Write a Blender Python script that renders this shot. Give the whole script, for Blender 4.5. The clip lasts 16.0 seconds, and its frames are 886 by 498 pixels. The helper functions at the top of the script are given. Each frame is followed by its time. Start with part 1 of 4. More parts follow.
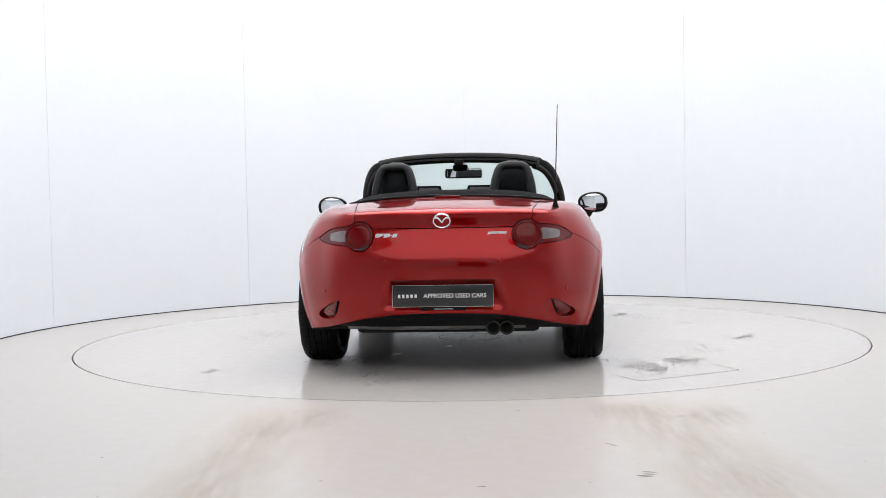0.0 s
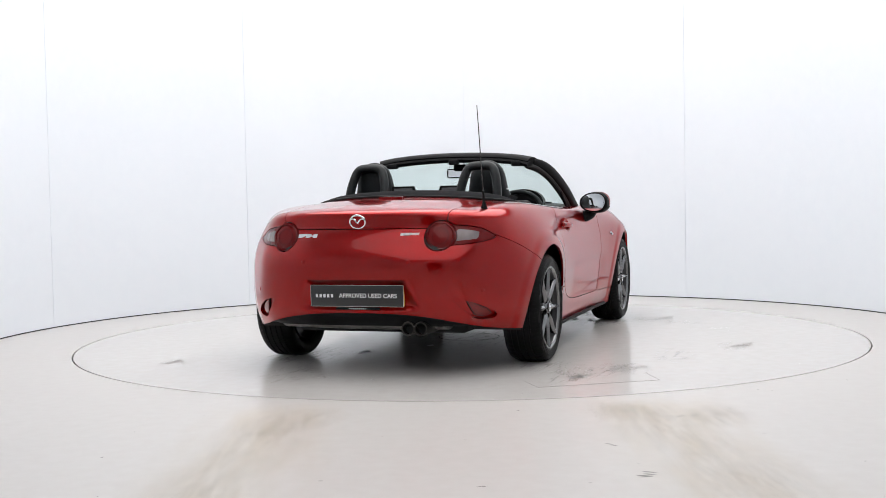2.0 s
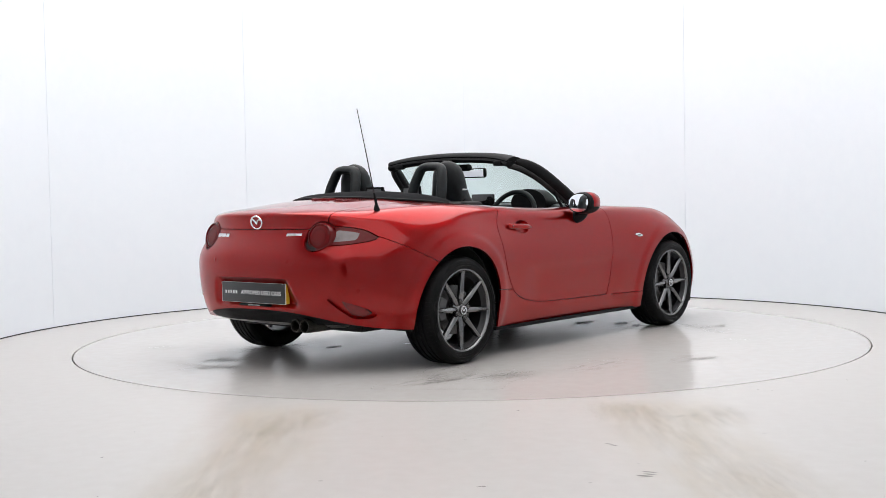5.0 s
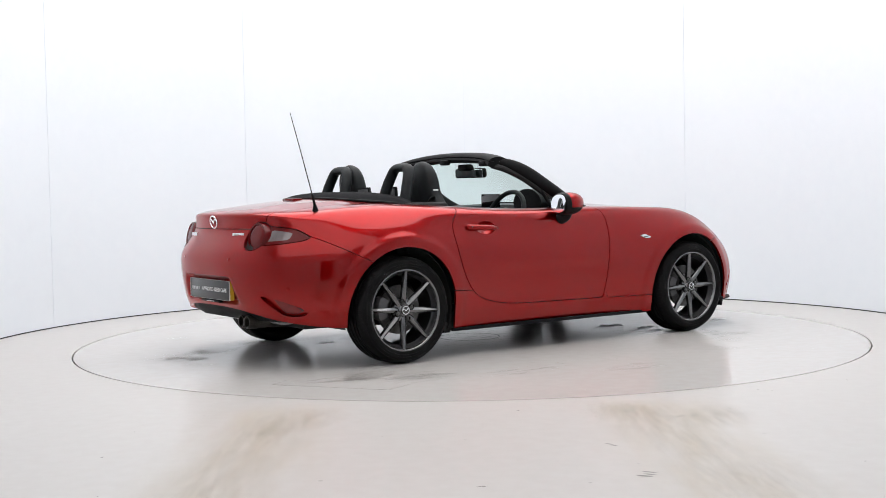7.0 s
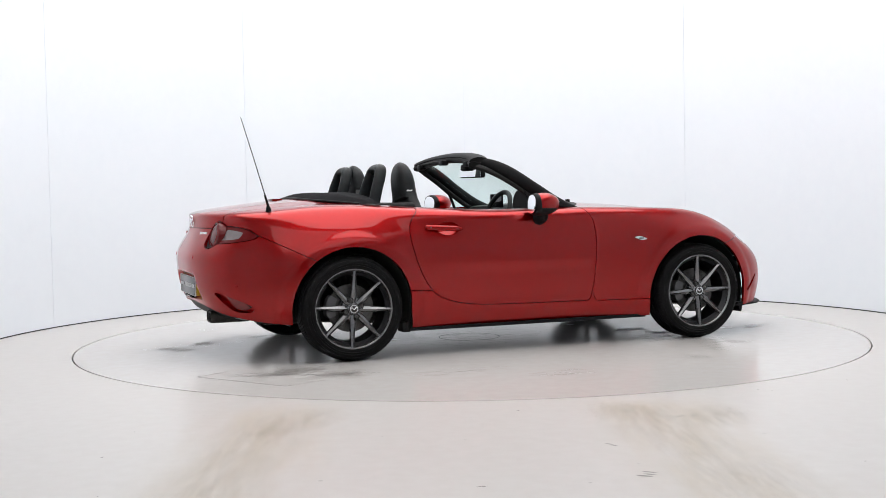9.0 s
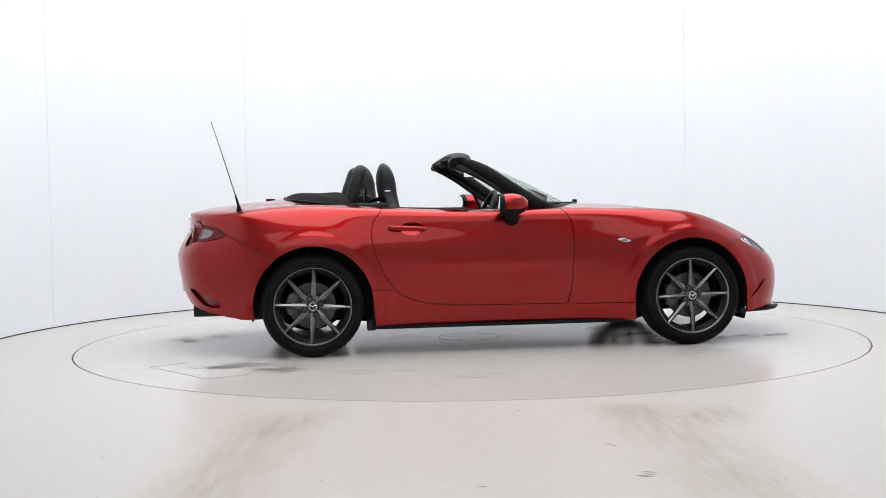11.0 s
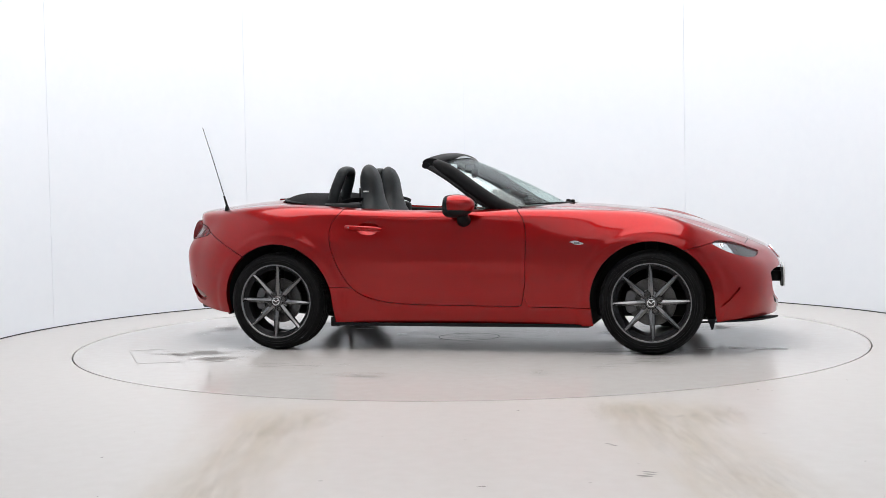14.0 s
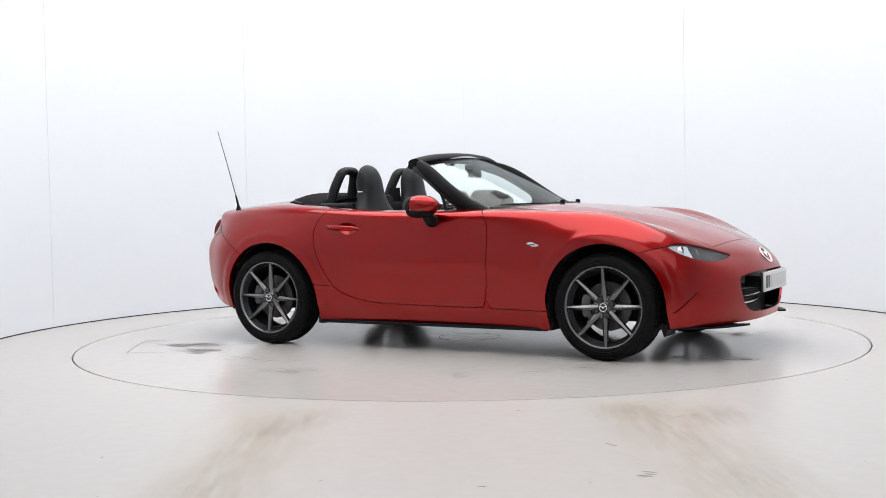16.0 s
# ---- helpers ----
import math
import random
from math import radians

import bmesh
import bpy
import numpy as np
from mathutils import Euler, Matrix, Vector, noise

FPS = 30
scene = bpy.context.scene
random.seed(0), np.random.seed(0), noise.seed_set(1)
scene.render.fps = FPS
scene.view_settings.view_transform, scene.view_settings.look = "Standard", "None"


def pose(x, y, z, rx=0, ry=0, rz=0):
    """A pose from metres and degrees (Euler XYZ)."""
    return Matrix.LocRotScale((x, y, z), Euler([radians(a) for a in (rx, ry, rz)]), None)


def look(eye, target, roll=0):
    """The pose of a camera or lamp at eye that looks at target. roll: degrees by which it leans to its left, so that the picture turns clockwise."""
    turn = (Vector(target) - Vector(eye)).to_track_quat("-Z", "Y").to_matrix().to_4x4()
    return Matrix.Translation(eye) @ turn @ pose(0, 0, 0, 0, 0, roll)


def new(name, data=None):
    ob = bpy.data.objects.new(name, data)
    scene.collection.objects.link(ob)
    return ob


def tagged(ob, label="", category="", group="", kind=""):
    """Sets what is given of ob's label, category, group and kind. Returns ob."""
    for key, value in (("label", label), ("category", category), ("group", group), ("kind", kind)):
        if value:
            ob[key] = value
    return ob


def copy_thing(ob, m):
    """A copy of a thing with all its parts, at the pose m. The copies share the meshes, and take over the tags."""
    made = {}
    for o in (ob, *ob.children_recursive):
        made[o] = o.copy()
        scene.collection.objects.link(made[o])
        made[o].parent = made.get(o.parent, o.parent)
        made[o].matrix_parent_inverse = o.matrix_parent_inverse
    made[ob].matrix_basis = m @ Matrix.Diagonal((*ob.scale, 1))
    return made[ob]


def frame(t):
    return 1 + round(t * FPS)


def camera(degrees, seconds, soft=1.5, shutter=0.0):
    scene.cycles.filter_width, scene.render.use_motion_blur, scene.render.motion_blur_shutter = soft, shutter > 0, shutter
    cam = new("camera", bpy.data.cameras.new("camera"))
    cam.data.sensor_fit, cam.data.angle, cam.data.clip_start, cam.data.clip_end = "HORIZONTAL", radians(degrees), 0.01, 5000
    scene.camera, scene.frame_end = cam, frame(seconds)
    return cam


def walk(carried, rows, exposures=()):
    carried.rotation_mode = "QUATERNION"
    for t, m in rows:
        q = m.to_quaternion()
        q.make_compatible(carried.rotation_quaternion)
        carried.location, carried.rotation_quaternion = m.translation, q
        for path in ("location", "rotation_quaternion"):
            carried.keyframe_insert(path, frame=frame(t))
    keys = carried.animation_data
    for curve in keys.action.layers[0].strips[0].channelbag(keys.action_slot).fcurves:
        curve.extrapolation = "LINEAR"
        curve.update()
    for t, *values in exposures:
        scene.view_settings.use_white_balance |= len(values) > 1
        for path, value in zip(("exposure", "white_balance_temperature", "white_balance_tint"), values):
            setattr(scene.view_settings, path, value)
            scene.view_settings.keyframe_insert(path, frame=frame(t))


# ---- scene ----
# The camera stands still on its tripod, looking through the open front of a round photo booth.
cam = camera(39.86, 16.0, 0.6)
TILT, PAN = radians(2.56), radians(0.083)
EYE = Vector((-0.175, -8.093, 0.949))
AIM = EYE + Vector((math.sin(PAN) * math.cos(TILT), math.cos(PAN) * math.cos(TILT), -math.sin(TILT)))
CAM = look(EYE, AIM, -1.077)
walk(cam, [(0, CAM), (16, CAM)])

# ---- light: the booth's round ceiling softbox, and a dim hall in front ----
scene.view_settings.exposure = 0.07
world = bpy.data.worlds.new("hall")
scene.world = world
world.use_nodes = True
world.node_tree.nodes["Background"].inputs[0].default_value = (0.85, 0.92, 1.0, 1)
world.node_tree.nodes["Background"].inputs[1].default_value = 0.25
SOFTBOX, LANEBOX = 2.7, 1.05


# ---- materials ----
def principled(name, color, rough=0.5, metal=0.0, coat=0.0, spec=0.5):
    m = bpy.data.materials.new(name)
    m.use_nodes = True
    b = m.node_tree.nodes["Principled BSDF"]
    b.inputs["Base Color"].default_value = (*color, 1)
    b.inputs["Roughness"].default_value = rough
    b.inputs["Metallic"].default_value = metal
    b.inputs["Coat Weight"].default_value = coat
    b.inputs["Coat Roughness"].default_value = 0.03
    b.inputs["Specular IOR Level"].default_value = spec
    return m


def node(m, kind, **inputs):
    n = m.node_tree.nodes.new(kind)
    for key, value in inputs.items():
        n.inputs[key].default_value = value
    return n


def wire(m, a, b):
    m.node_tree.links.new(a, b)


def grain(m, color, scale, amount, bump=0.0, rough=0.0, stretch=(1, 1, 1), detail=5.0):
    """Mottles a material at two scales: colour towards another one, roughness and fine relief."""
    b = m.node_tree.nodes["Principled BSDF"]
    tc = node(m, "ShaderNodeTexCoord")
    mp = node(m, "ShaderNodeMapping", Scale=stretch)
    wire(m, tc.outputs["Object"], mp.inputs["Vector"])
    n1 = node(m, "ShaderNodeTexNoise", Scale=scale, Detail=detail)
    n2 = node(m, "ShaderNodeTexNoise", Scale=scale * 9, Detail=3.0)
    for n in (n1, n2):
        wire(m, mp.outputs[0], n.inputs["Vector"])
    mul = node(m, "ShaderNodeMath")
    mul.operation = "MULTIPLY"
    wire(m, n1.outputs[0], mul.inputs[0])
    wire(m, n2.outputs[0], mul.inputs[1])
    ramp = node(m, "ShaderNodeMapRange")
    for key, value in (("From Min", 0.15), ("From Max", 0.40), ("To Min", 0.0), ("To Max", amount)):
        ramp.inputs[key].default_value = value
    wire(m, mul.outputs[0], ramp.inputs["Value"])
    mix = node(m, "ShaderNodeMix")
    mix.data_type = "RGBA"
    mix.inputs[6].default_value = b.inputs["Base Color"].default_value[:]
    mix.inputs[7].default_value = (*color, 1)
    wire(m, ramp.outputs[0], mix.inputs[0])
    wire(m, mix.outputs[2], b.inputs["Base Color"])
    if rough:
        mr = node(m, "ShaderNodeMapRange")
        r0 = b.inputs["Roughness"].default_value
        mr.inputs["To Min"].default_value, mr.inputs["To Max"].default_value = r0 - rough, r0 + rough
        wire(m, n1.outputs[0], mr.inputs["Value"])
        wire(m, mr.outputs[0], b.inputs["Roughness"])
    if bump:
        bp = node(m, "ShaderNodeBump", Strength=bump, Distance=0.002)
        wire(m, n2.outputs[0], bp.inputs["Height"])
        wire(m, bp.outputs[0], b.inputs["Normal"])
    return m


def flakes(m, c0, c1):
    """Metallic paint: fine flake sparkle under a clear coat."""
    b = m.node_tree.nodes["Principled BSDF"]
    tc = node(m, "ShaderNodeTexCoord")
    vo = node(m, "ShaderNodeTexVoronoi", Scale=900.0)
    wire(m, tc.outputs["Object"], vo.inputs["Vector"])
    sep = node(m, "ShaderNodeSeparateColor")
    wire(m, vo.outputs["Color"], sep.inputs[0])
    mix = node(m, "ShaderNodeMix")
    mix.data_type = "RGBA"
    mix.inputs[6].default_value, mix.inputs[7].default_value = (*c0, 1), (*c1, 1)
    wire(m, sep.outputs[0], mix.inputs[0])
    wire(m, mix.outputs[2], b.inputs["Base Color"])
    return m


RED = flakes(principled("red_metallic_paint", (0.4, 0.008, 0.012), 0.29, 0.93, 1.0), (0.20, 0.0006, 0.0010), (0.33, 0.0018, 0.0022))
RED.node_tree.nodes["Principled BSDF"].inputs["Coat IOR"].default_value = 1.39
RED.node_tree.nodes["Principled BSDF"].inputs["Specular Tint"].default_value = (0.85, 0.30, 0.30, 1)
BLACK = grain(principled("black_plastic", (0.006, 0.006, 0.007), 0.5, spec=0.1), (0.012, 0.012, 0.012), 40, 0.6, 0.15)
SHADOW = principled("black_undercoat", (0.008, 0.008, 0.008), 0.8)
GLOSS = principled("gloss_black", (0.006, 0.006, 0.007), 0.08, 0, 0.5)
FABRIC = grain(principled("black_canvas", (0.008, 0.008, 0.009), 0.95, spec=0.1), (0.016, 0.016, 0.018), 60, 0.8, 0.5)
LEATHER = grain(principled("black_leather", (0.007, 0.007, 0.008), 0.45, spec=0.22), (0.014, 0.022, 0.023), 30, 0.6, 0.3)
RUBBER = grain(principled("tyre_rubber", (0.005, 0.005, 0.0055), 0.5, spec=0.10), (0.009, 0.009, 0.009), 14, 0.7, 0.3, 0.08)
ALLOY = grain(principled("gunmetal_alloy", (0.15, 0.15, 0.157), 0.24, 0.92, 0.5), (0.20, 0.20, 0.20), 20, 0.5)
DARK_ALLOY = principled("dark_rim_paint", (0.018, 0.018, 0.02), 0.35, 0.4)
STEEL = grain(principled("brushed_steel", (0.45, 0.44, 0.43), 0.38, 0.9), (0.25, 0.23, 0.21), 12, 0.7, 0.1, 0.1)
CHROME = principled("chrome", (0.85, 0.86, 0.88), 0.08, 1.0)
SILVER = principled("silver_badge", (0.75, 0.76, 0.78), 0.2, 0.9)
RUST = grain(principled("sooty_exhaust", (0.055, 0.05, 0.045), 0.5, 0.7), (0.02, 0.017, 0.015), 15, 0.9, 0.2)
LENS_RED = principled("red_lens", (0.13, 0.0010, 0.0020), 0.10, 0, 0.1, 0.25)
LENS_DEEP = principled("deep_red_lens", (0.10, 0.0010, 0.0020), 0.15, 0, 0.0, 0.3)
REFLECTOR = grain(principled("reflector_red", (0.20, 0.002, 0.004), 0.12, 0.2, 0.3), (0.08, 0.001, 0.002), 60, 0.8)
LENS_CLEAR = grain(principled("clear_lens", (0.19, 0.165, 0.167), 0.10, 0.2, 0.4), (0.13, 0.10, 0.105), 4, 0.8)
MIRROR = principled("mirror_glass", (0.9, 0.92, 0.95), 0.01, 1.0)
PLATE = principled("plate_black", (0.009, 0.009, 0.010), 0.3, 0, 0.3)
PLATE_WHITE = principled("plate_white", (0.75, 0.75, 0.75), 0.35)
PLATE_YELLOW = principled("plate_yellow", (0.65, 0.42, 0.03), 0.35)
PALE = principled("pale_grey", (0.62, 0.62, 0.62), 0.4)
HOUSING = principled("headlight_housing", (0.028, 0.029, 0.032), 0.35, 0.3)
DARK_STEEL = grain(principled("dark_steel", (0.10, 0.10, 0.10), 0.4, 0.8), (0.05, 0.045, 0.04), 14, 0.8)
GREY_TRIM = principled("grey_trim", (0.10, 0.10, 0.105), 0.45)
WALL_PAINT = grain(principled("white_wall_paint", (0.765, 0.80, 0.84), 0.5, spec=0.2), (0.74, 0.78, 0.825), 1.2, 0.6, 0.05)
SEAM = principled("panel_joint", (0.715, 0.76, 0.825), 0.6)
HALL = grain(principled("grey_hall_wall", (0.32, 0.32, 0.33), 0.7), (0.25, 0.25, 0.26), 1.0, 0.6)
DARK_GAP = principled("dark_gap", (0.02, 0.02, 0.02), 0.8)
SCUFF = grain(principled("tyre_scuff", (0.15, 0.14, 0.13), 0.6), (0.42, 0.40, 0.38), 30, 1.0)


def glass(name, tint, rough=0.0):
    """Thin sheet of clear glass."""
    m = bpy.data.materials.new(name)
    m.use_nodes = True
    out = m.node_tree.nodes["Material Output"]
    m.node_tree.nodes.remove(m.node_tree.nodes["Principled BSDF"])
    tr = node(m, "ShaderNodeBsdfTransparent", Color=(*tint, 1))
    gl = node(m, "ShaderNodeBsdfGlossy", Roughness=rough)
    lw = node(m, "ShaderNodeLayerWeight", Blend=0.5)
    pw = node(m, "ShaderNodeMath")
    pw.operation = "POWER"
    pw.inputs[1].default_value = 4.0
    wire(m, lw.outputs["Facing"], pw.inputs[0])
    fr = node(m, "ShaderNodeMapRange")
    fr.inputs["To Min"].default_value, fr.inputs["To Max"].default_value = 0.03, 0.35
    wire(m, pw.outputs[0], fr.inputs["Value"])
    mix = node(m, "ShaderNodeMixShader")
    wire(m, fr.outputs[0], mix.inputs[0])
    wire(m, tr.outputs[0], mix.inputs[1])
    wire(m, gl.outputs[0], mix.inputs[2])
    wire(m, mix.outputs[0], out.inputs["Surface"])
    return m


WINDSCREEN = glass("windscreen_glass", (0.905, 0.965, 0.95))
LAMP_GLASS = glass("lamp_glass", (0.92, 0.94, 0.95))


def glow(name, color, strength):
    m = bpy.data.materials.new(name)
    m.use_nodes = True
    b = m.node_tree.nodes["Principled BSDF"]
    b.inputs["Base Color"].default_value = (0.8, 0.8, 0.8, 1)
    b.inputs["Emission Color"].default_value = (*color, 1)
    b.inputs["Emission Strength"].default_value = strength
    return m


def floor_paint(name, tracks):
    """Glossy off-white floor paint with dust, dull patches and, outside the turntable, two dusty wheel tracks."""
    m = principled(name, (0.575, 0.553, 0.533), 0.24, 0, 0.0, 0.2)
    b = m.node_tree.nodes["Principled BSDF"]
    tc = node(m, "ShaderNodeTexCoord")
    big = node(m, "ShaderNodeTexNoise", Scale=0.9, Detail=6.0)
    fine = node(m, "ShaderNodeTexNoise", Scale=14.0, Detail=6.0)
    streak = node(m, "ShaderNodeTexNoise", Scale=1.0, Detail=5.0)
    mp = node(m, "ShaderNodeMapping", Scale=(9.0, 1.6, 1.0), Rotation=(0, 0, 0.12))
    for n in (big, fine):
        wire(m, tc.outputs["Object"], n.inputs["Vector"])
    wire(m, tc.outputs["Object"], mp.inputs["Vector"])
    wire(m, mp.outputs[0], streak.inputs["Vector"])

    def rng(src, a, c, lo, hi):
        n = node(m, "ShaderNodeMapRange")
        for key, value in (("From Min", a), ("From Max", c), ("To Min", lo), ("To Max", hi)):
            n.inputs[key].default_value = value
        wire(m, src, n.inputs["Value"])
        return n.outputs[0]

    def arith(op, a, c):
        n = node(m, "ShaderNodeMath")
        n.operation = op
        for i, v in enumerate((a, c)):
            if isinstance(v, (int, float)):
                n.inputs[i].default_value = v
            else:
                wire(m, v, n.inputs[i])
        return n.outputs[0]

    def tint(fac, prev, color):
        n = node(m, "ShaderNodeMix")
        n.data_type = "RGBA"
        n.inputs[7].default_value = (*color, 1)
        wire(m, fac, n.inputs[0])
        if prev is None:
            n.inputs[6].default_value = b.inputs["Base Color"].default_value[:]
        else:
            wire(m, prev, n.inputs[6])
        return n.outputs[2]

    col = tint(rng(big.outputs[0], 0.35, 0.75, 0, 0.6), None, (0.56, 0.535, 0.515))
    col = tint(rng(fine.outputs[0], 0.3, 0.8, 0, 0.45), col, (0.50, 0.47, 0.445))
    dust = 0.0
    if tracks:
        sep = node(m, "ShaderNodeSeparateXYZ")
        wire(m, tc.outputs["Object"], sep.inputs[0])
        both = None
        for x0, half in ((-0.92, 0.36), (0.76, 0.40)):
            off = arith("ABSOLUTE", arith("SUBTRACT", sep.outputs[0], x0), 0)
            band = rng(off, half, 0.05, 0.0, 1.0)
            both = band if both is None else arith("MAXIMUM", both, band)
        near = rng(sep.outputs[1], -2.45, -2.75, 0.0, 1.0)
        worn = arith("MULTIPLY", arith("MULTIPLY", both, near), rng(streak.outputs[0], 0.22, 0.80, 0.0, 1.0))
        col = tint(arith("MULTIPLY", worn, 0.55), col, (0.47, 0.385, 0.27))
        dust = arith("ADD", dust, arith("MULTIPLY", worn, 0.25))
    wire(m, col, b.inputs["Base Color"])
    wire(m, arith("ADD", 0.30 if tracks else 0.17, arith("MULTIPLY", dust, 0.35)), b.inputs["Roughness"])
    bp = node(m, "ShaderNodeBump", Strength=0.015, Distance=0.001)
    wire(m, fine.outputs[0], bp.inputs["Height"])
    wire(m, bp.outputs[0], b.inputs["Normal"])
    return m




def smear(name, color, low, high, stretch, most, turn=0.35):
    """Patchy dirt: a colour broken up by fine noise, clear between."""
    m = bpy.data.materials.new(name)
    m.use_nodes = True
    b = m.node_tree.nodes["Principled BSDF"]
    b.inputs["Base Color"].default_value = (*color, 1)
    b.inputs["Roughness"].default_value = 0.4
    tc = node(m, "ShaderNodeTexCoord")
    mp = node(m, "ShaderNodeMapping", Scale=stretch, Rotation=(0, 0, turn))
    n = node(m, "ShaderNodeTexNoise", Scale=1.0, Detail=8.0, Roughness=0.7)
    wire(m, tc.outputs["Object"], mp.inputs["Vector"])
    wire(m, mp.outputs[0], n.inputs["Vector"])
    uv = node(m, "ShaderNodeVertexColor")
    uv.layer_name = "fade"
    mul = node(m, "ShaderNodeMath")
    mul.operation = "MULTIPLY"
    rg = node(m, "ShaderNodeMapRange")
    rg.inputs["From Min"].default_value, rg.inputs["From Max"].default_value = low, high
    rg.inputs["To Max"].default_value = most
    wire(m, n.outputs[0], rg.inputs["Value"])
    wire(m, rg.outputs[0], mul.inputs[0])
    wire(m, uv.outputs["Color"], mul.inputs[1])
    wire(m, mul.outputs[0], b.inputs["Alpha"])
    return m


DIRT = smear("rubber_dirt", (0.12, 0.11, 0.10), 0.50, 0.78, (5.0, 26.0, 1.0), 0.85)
DUST = smear("brown_dust", (0.50, 0.43, 0.32), 0.30, 0.85, (22.0, 3.0, 1.0), 0.48, 0.0)
FLOOR_PAINT, DISC_PAINT = floor_paint("floor_paint", True), floor_paint("turntable_paint", False)


# ---- mesh helpers ----
def part(name, bm, material, parent=None, label="", smooth=35):
    """Links a bmesh as one mesh object under a thing or a part."""
    me = bpy.data.meshes.new(name)
    bm.to_mesh(me)
    bm.free()
    return placed(name, me, material, parent, label, smooth)


def placed(name, me, material, parent=None, label="", smooth=35):
    if material is not None:
        me.materials.append(material)
    if smooth:
        me.polygons.foreach_set("use_smooth", [True] * len(me.polygons))
        me.set_sharp_from_angle(angle=radians(smooth))
    ob = new(name, me)
    ob.parent = parent
    if label:
        tagged(ob, label)
    return ob


def solid(verts, faces):
    bm = bmesh.new()
    vs = [bm.verts.new(v) for v in verts]
    for f in faces:
        try:
            bm.faces.new([vs[i] for i in f])
        except ValueError:
            pass
    bmesh.ops.recalc_face_normals(bm, faces=bm.faces)
    return bm


def box(x0, x1, y0, y1, z0, z1, bevel=0.0, seg=2):
    bm = bmesh.new()
    bmesh.ops.create_cube(bm, size=1)
    for v in bm.verts:
        v.co = ((x0 + x1) / 2 + v.co.x * (x1 - x0), (y0 + y1) / 2 + v.co.y * (y1 - y0), (z0 + z1) / 2 + v.co.z * (z1 - z0))
    if bevel:
        bmesh.ops.bevel(bm, geom=bm.edges[:], offset=bevel, segments=seg, affect="EDGES", profile=0.5)
    return bm


def merge(bm, other, m=Matrix()):
    """Adds another bmesh to this one."""
    vs = {v: bm.verts.new(m @ v.co) for v in other.verts}
    for f in other.faces:
        bm.faces.new([vs[v] for v in f.verts])
    other.free()
    return bm


def lathe(profile, seg=64, m=Matrix(), closed=False):
    """Turns (radius, height) pairs round the local z axis."""
    n = len(profile)
    verts = [m @ Vector((r * math.cos(a), r * math.sin(a), h)) for a in (2 * math.pi * i / seg for i in range(seg)) for r, h in profile]
    faces = [(i * n + j, (i + 1) % seg * n + j, (i + 1) % seg * n + (j + 1) % n, i * n + (j + 1) % n) for i in range(seg) for j in range(n if closed else n - 1)]
    bm = solid(verts, faces)
    bmesh.ops.remove_doubles(bm, verts=bm.verts, dist=1e-5)
    return bm


def spline(ctrl, count):
    """Points along a smooth curve through the given ones (Catmull-Rom)."""
    c = [Vector(p) for p in ctrl]
    c = [2 * c[0] - c[1]] + c + [2 * c[-1] - c[-2]]
    out = []
    for k in range(count):
        s = k / (count - 1) * (len(c) - 3)
        i = min(int(s), len(c) - 4)
        t = s - i
        a, b, d, e = c[i:i + 4]
        out.append(0.5 * ((2 * b) + (d - a) * t + (2 * a - 5 * b + 4 * d - e) * t * t + (3 * b - a - 3 * d + e) * t ** 3))
    return out


def tube(path, radii, seg=12, flat=1.0, caps=True, up=(0, 0, 1)):
    """A rod along a path; radii is one number or one for each point; flat squeezes it across."""
    path = [Vector(p) for p in path]
    n = len(path)
    if isinstance(radii, (int, float)):
        radii = [radii] * n
    verts, faces = [], []
    for i, p in enumerate(path):
        d = (path[min(i + 1, n - 1)] - path[max(i - 1, 0)]).normalized()
        side = d.cross(Vector(up))
        side = side.normalized() if side.length > 1e-4 else Vector((1, 0, 0))
        top = side.cross(d).normalized()
        for k in range(seg):
            a = 2 * math.pi * k / seg
            verts.append(p + side * math.cos(a) * radii[i] * flat + top * math.sin(a) * radii[i])
    for i in range(n - 1):
        for k in range(seg):
            faces.append((i * seg + k, i * seg + (k + 1) % seg, (i + 1) * seg + (k + 1) % seg, (i + 1) * seg + k))
    if caps:
        faces += [tuple(range(seg)), tuple(range((n - 1) * seg, n * seg))]
    return solid(verts, faces)


def grid(fn, nu, nv, thick=0.0):
    """A sheet fn(s, t) for s, t in 0..1, made solid by a thickness along its normals."""
    pts = [[Vector(fn(i / (nu - 1), j / (nv - 1))) for j in range(nv)] for i in range(nu)]
    verts = [p for row in pts for p in row]
    faces = [(i * nv + j, (i + 1) * nv + j, (i + 1) * nv + j + 1, i * nv + j + 1) for i in range(nu - 1) for j in range(nv - 1)]
    bm = solid(verts, faces)
    if thick:
        old = bm.faces[:]
        bm.normal_update()
        low = {v: bm.verts.new(v.co - v.normal * thick) for v in bm.verts[:]}
        rim = [e for e in bm.edges if e.is_boundary]
        for f in old:
            bm.faces.new([low[v] for v in reversed(f.verts)])
        for e in rim:
            a, b = e.verts
            bm.faces.new((a, b, low[b], low[a]))
        bmesh.ops.recalc_face_normals(bm, faces=bm.faces)
    return bm


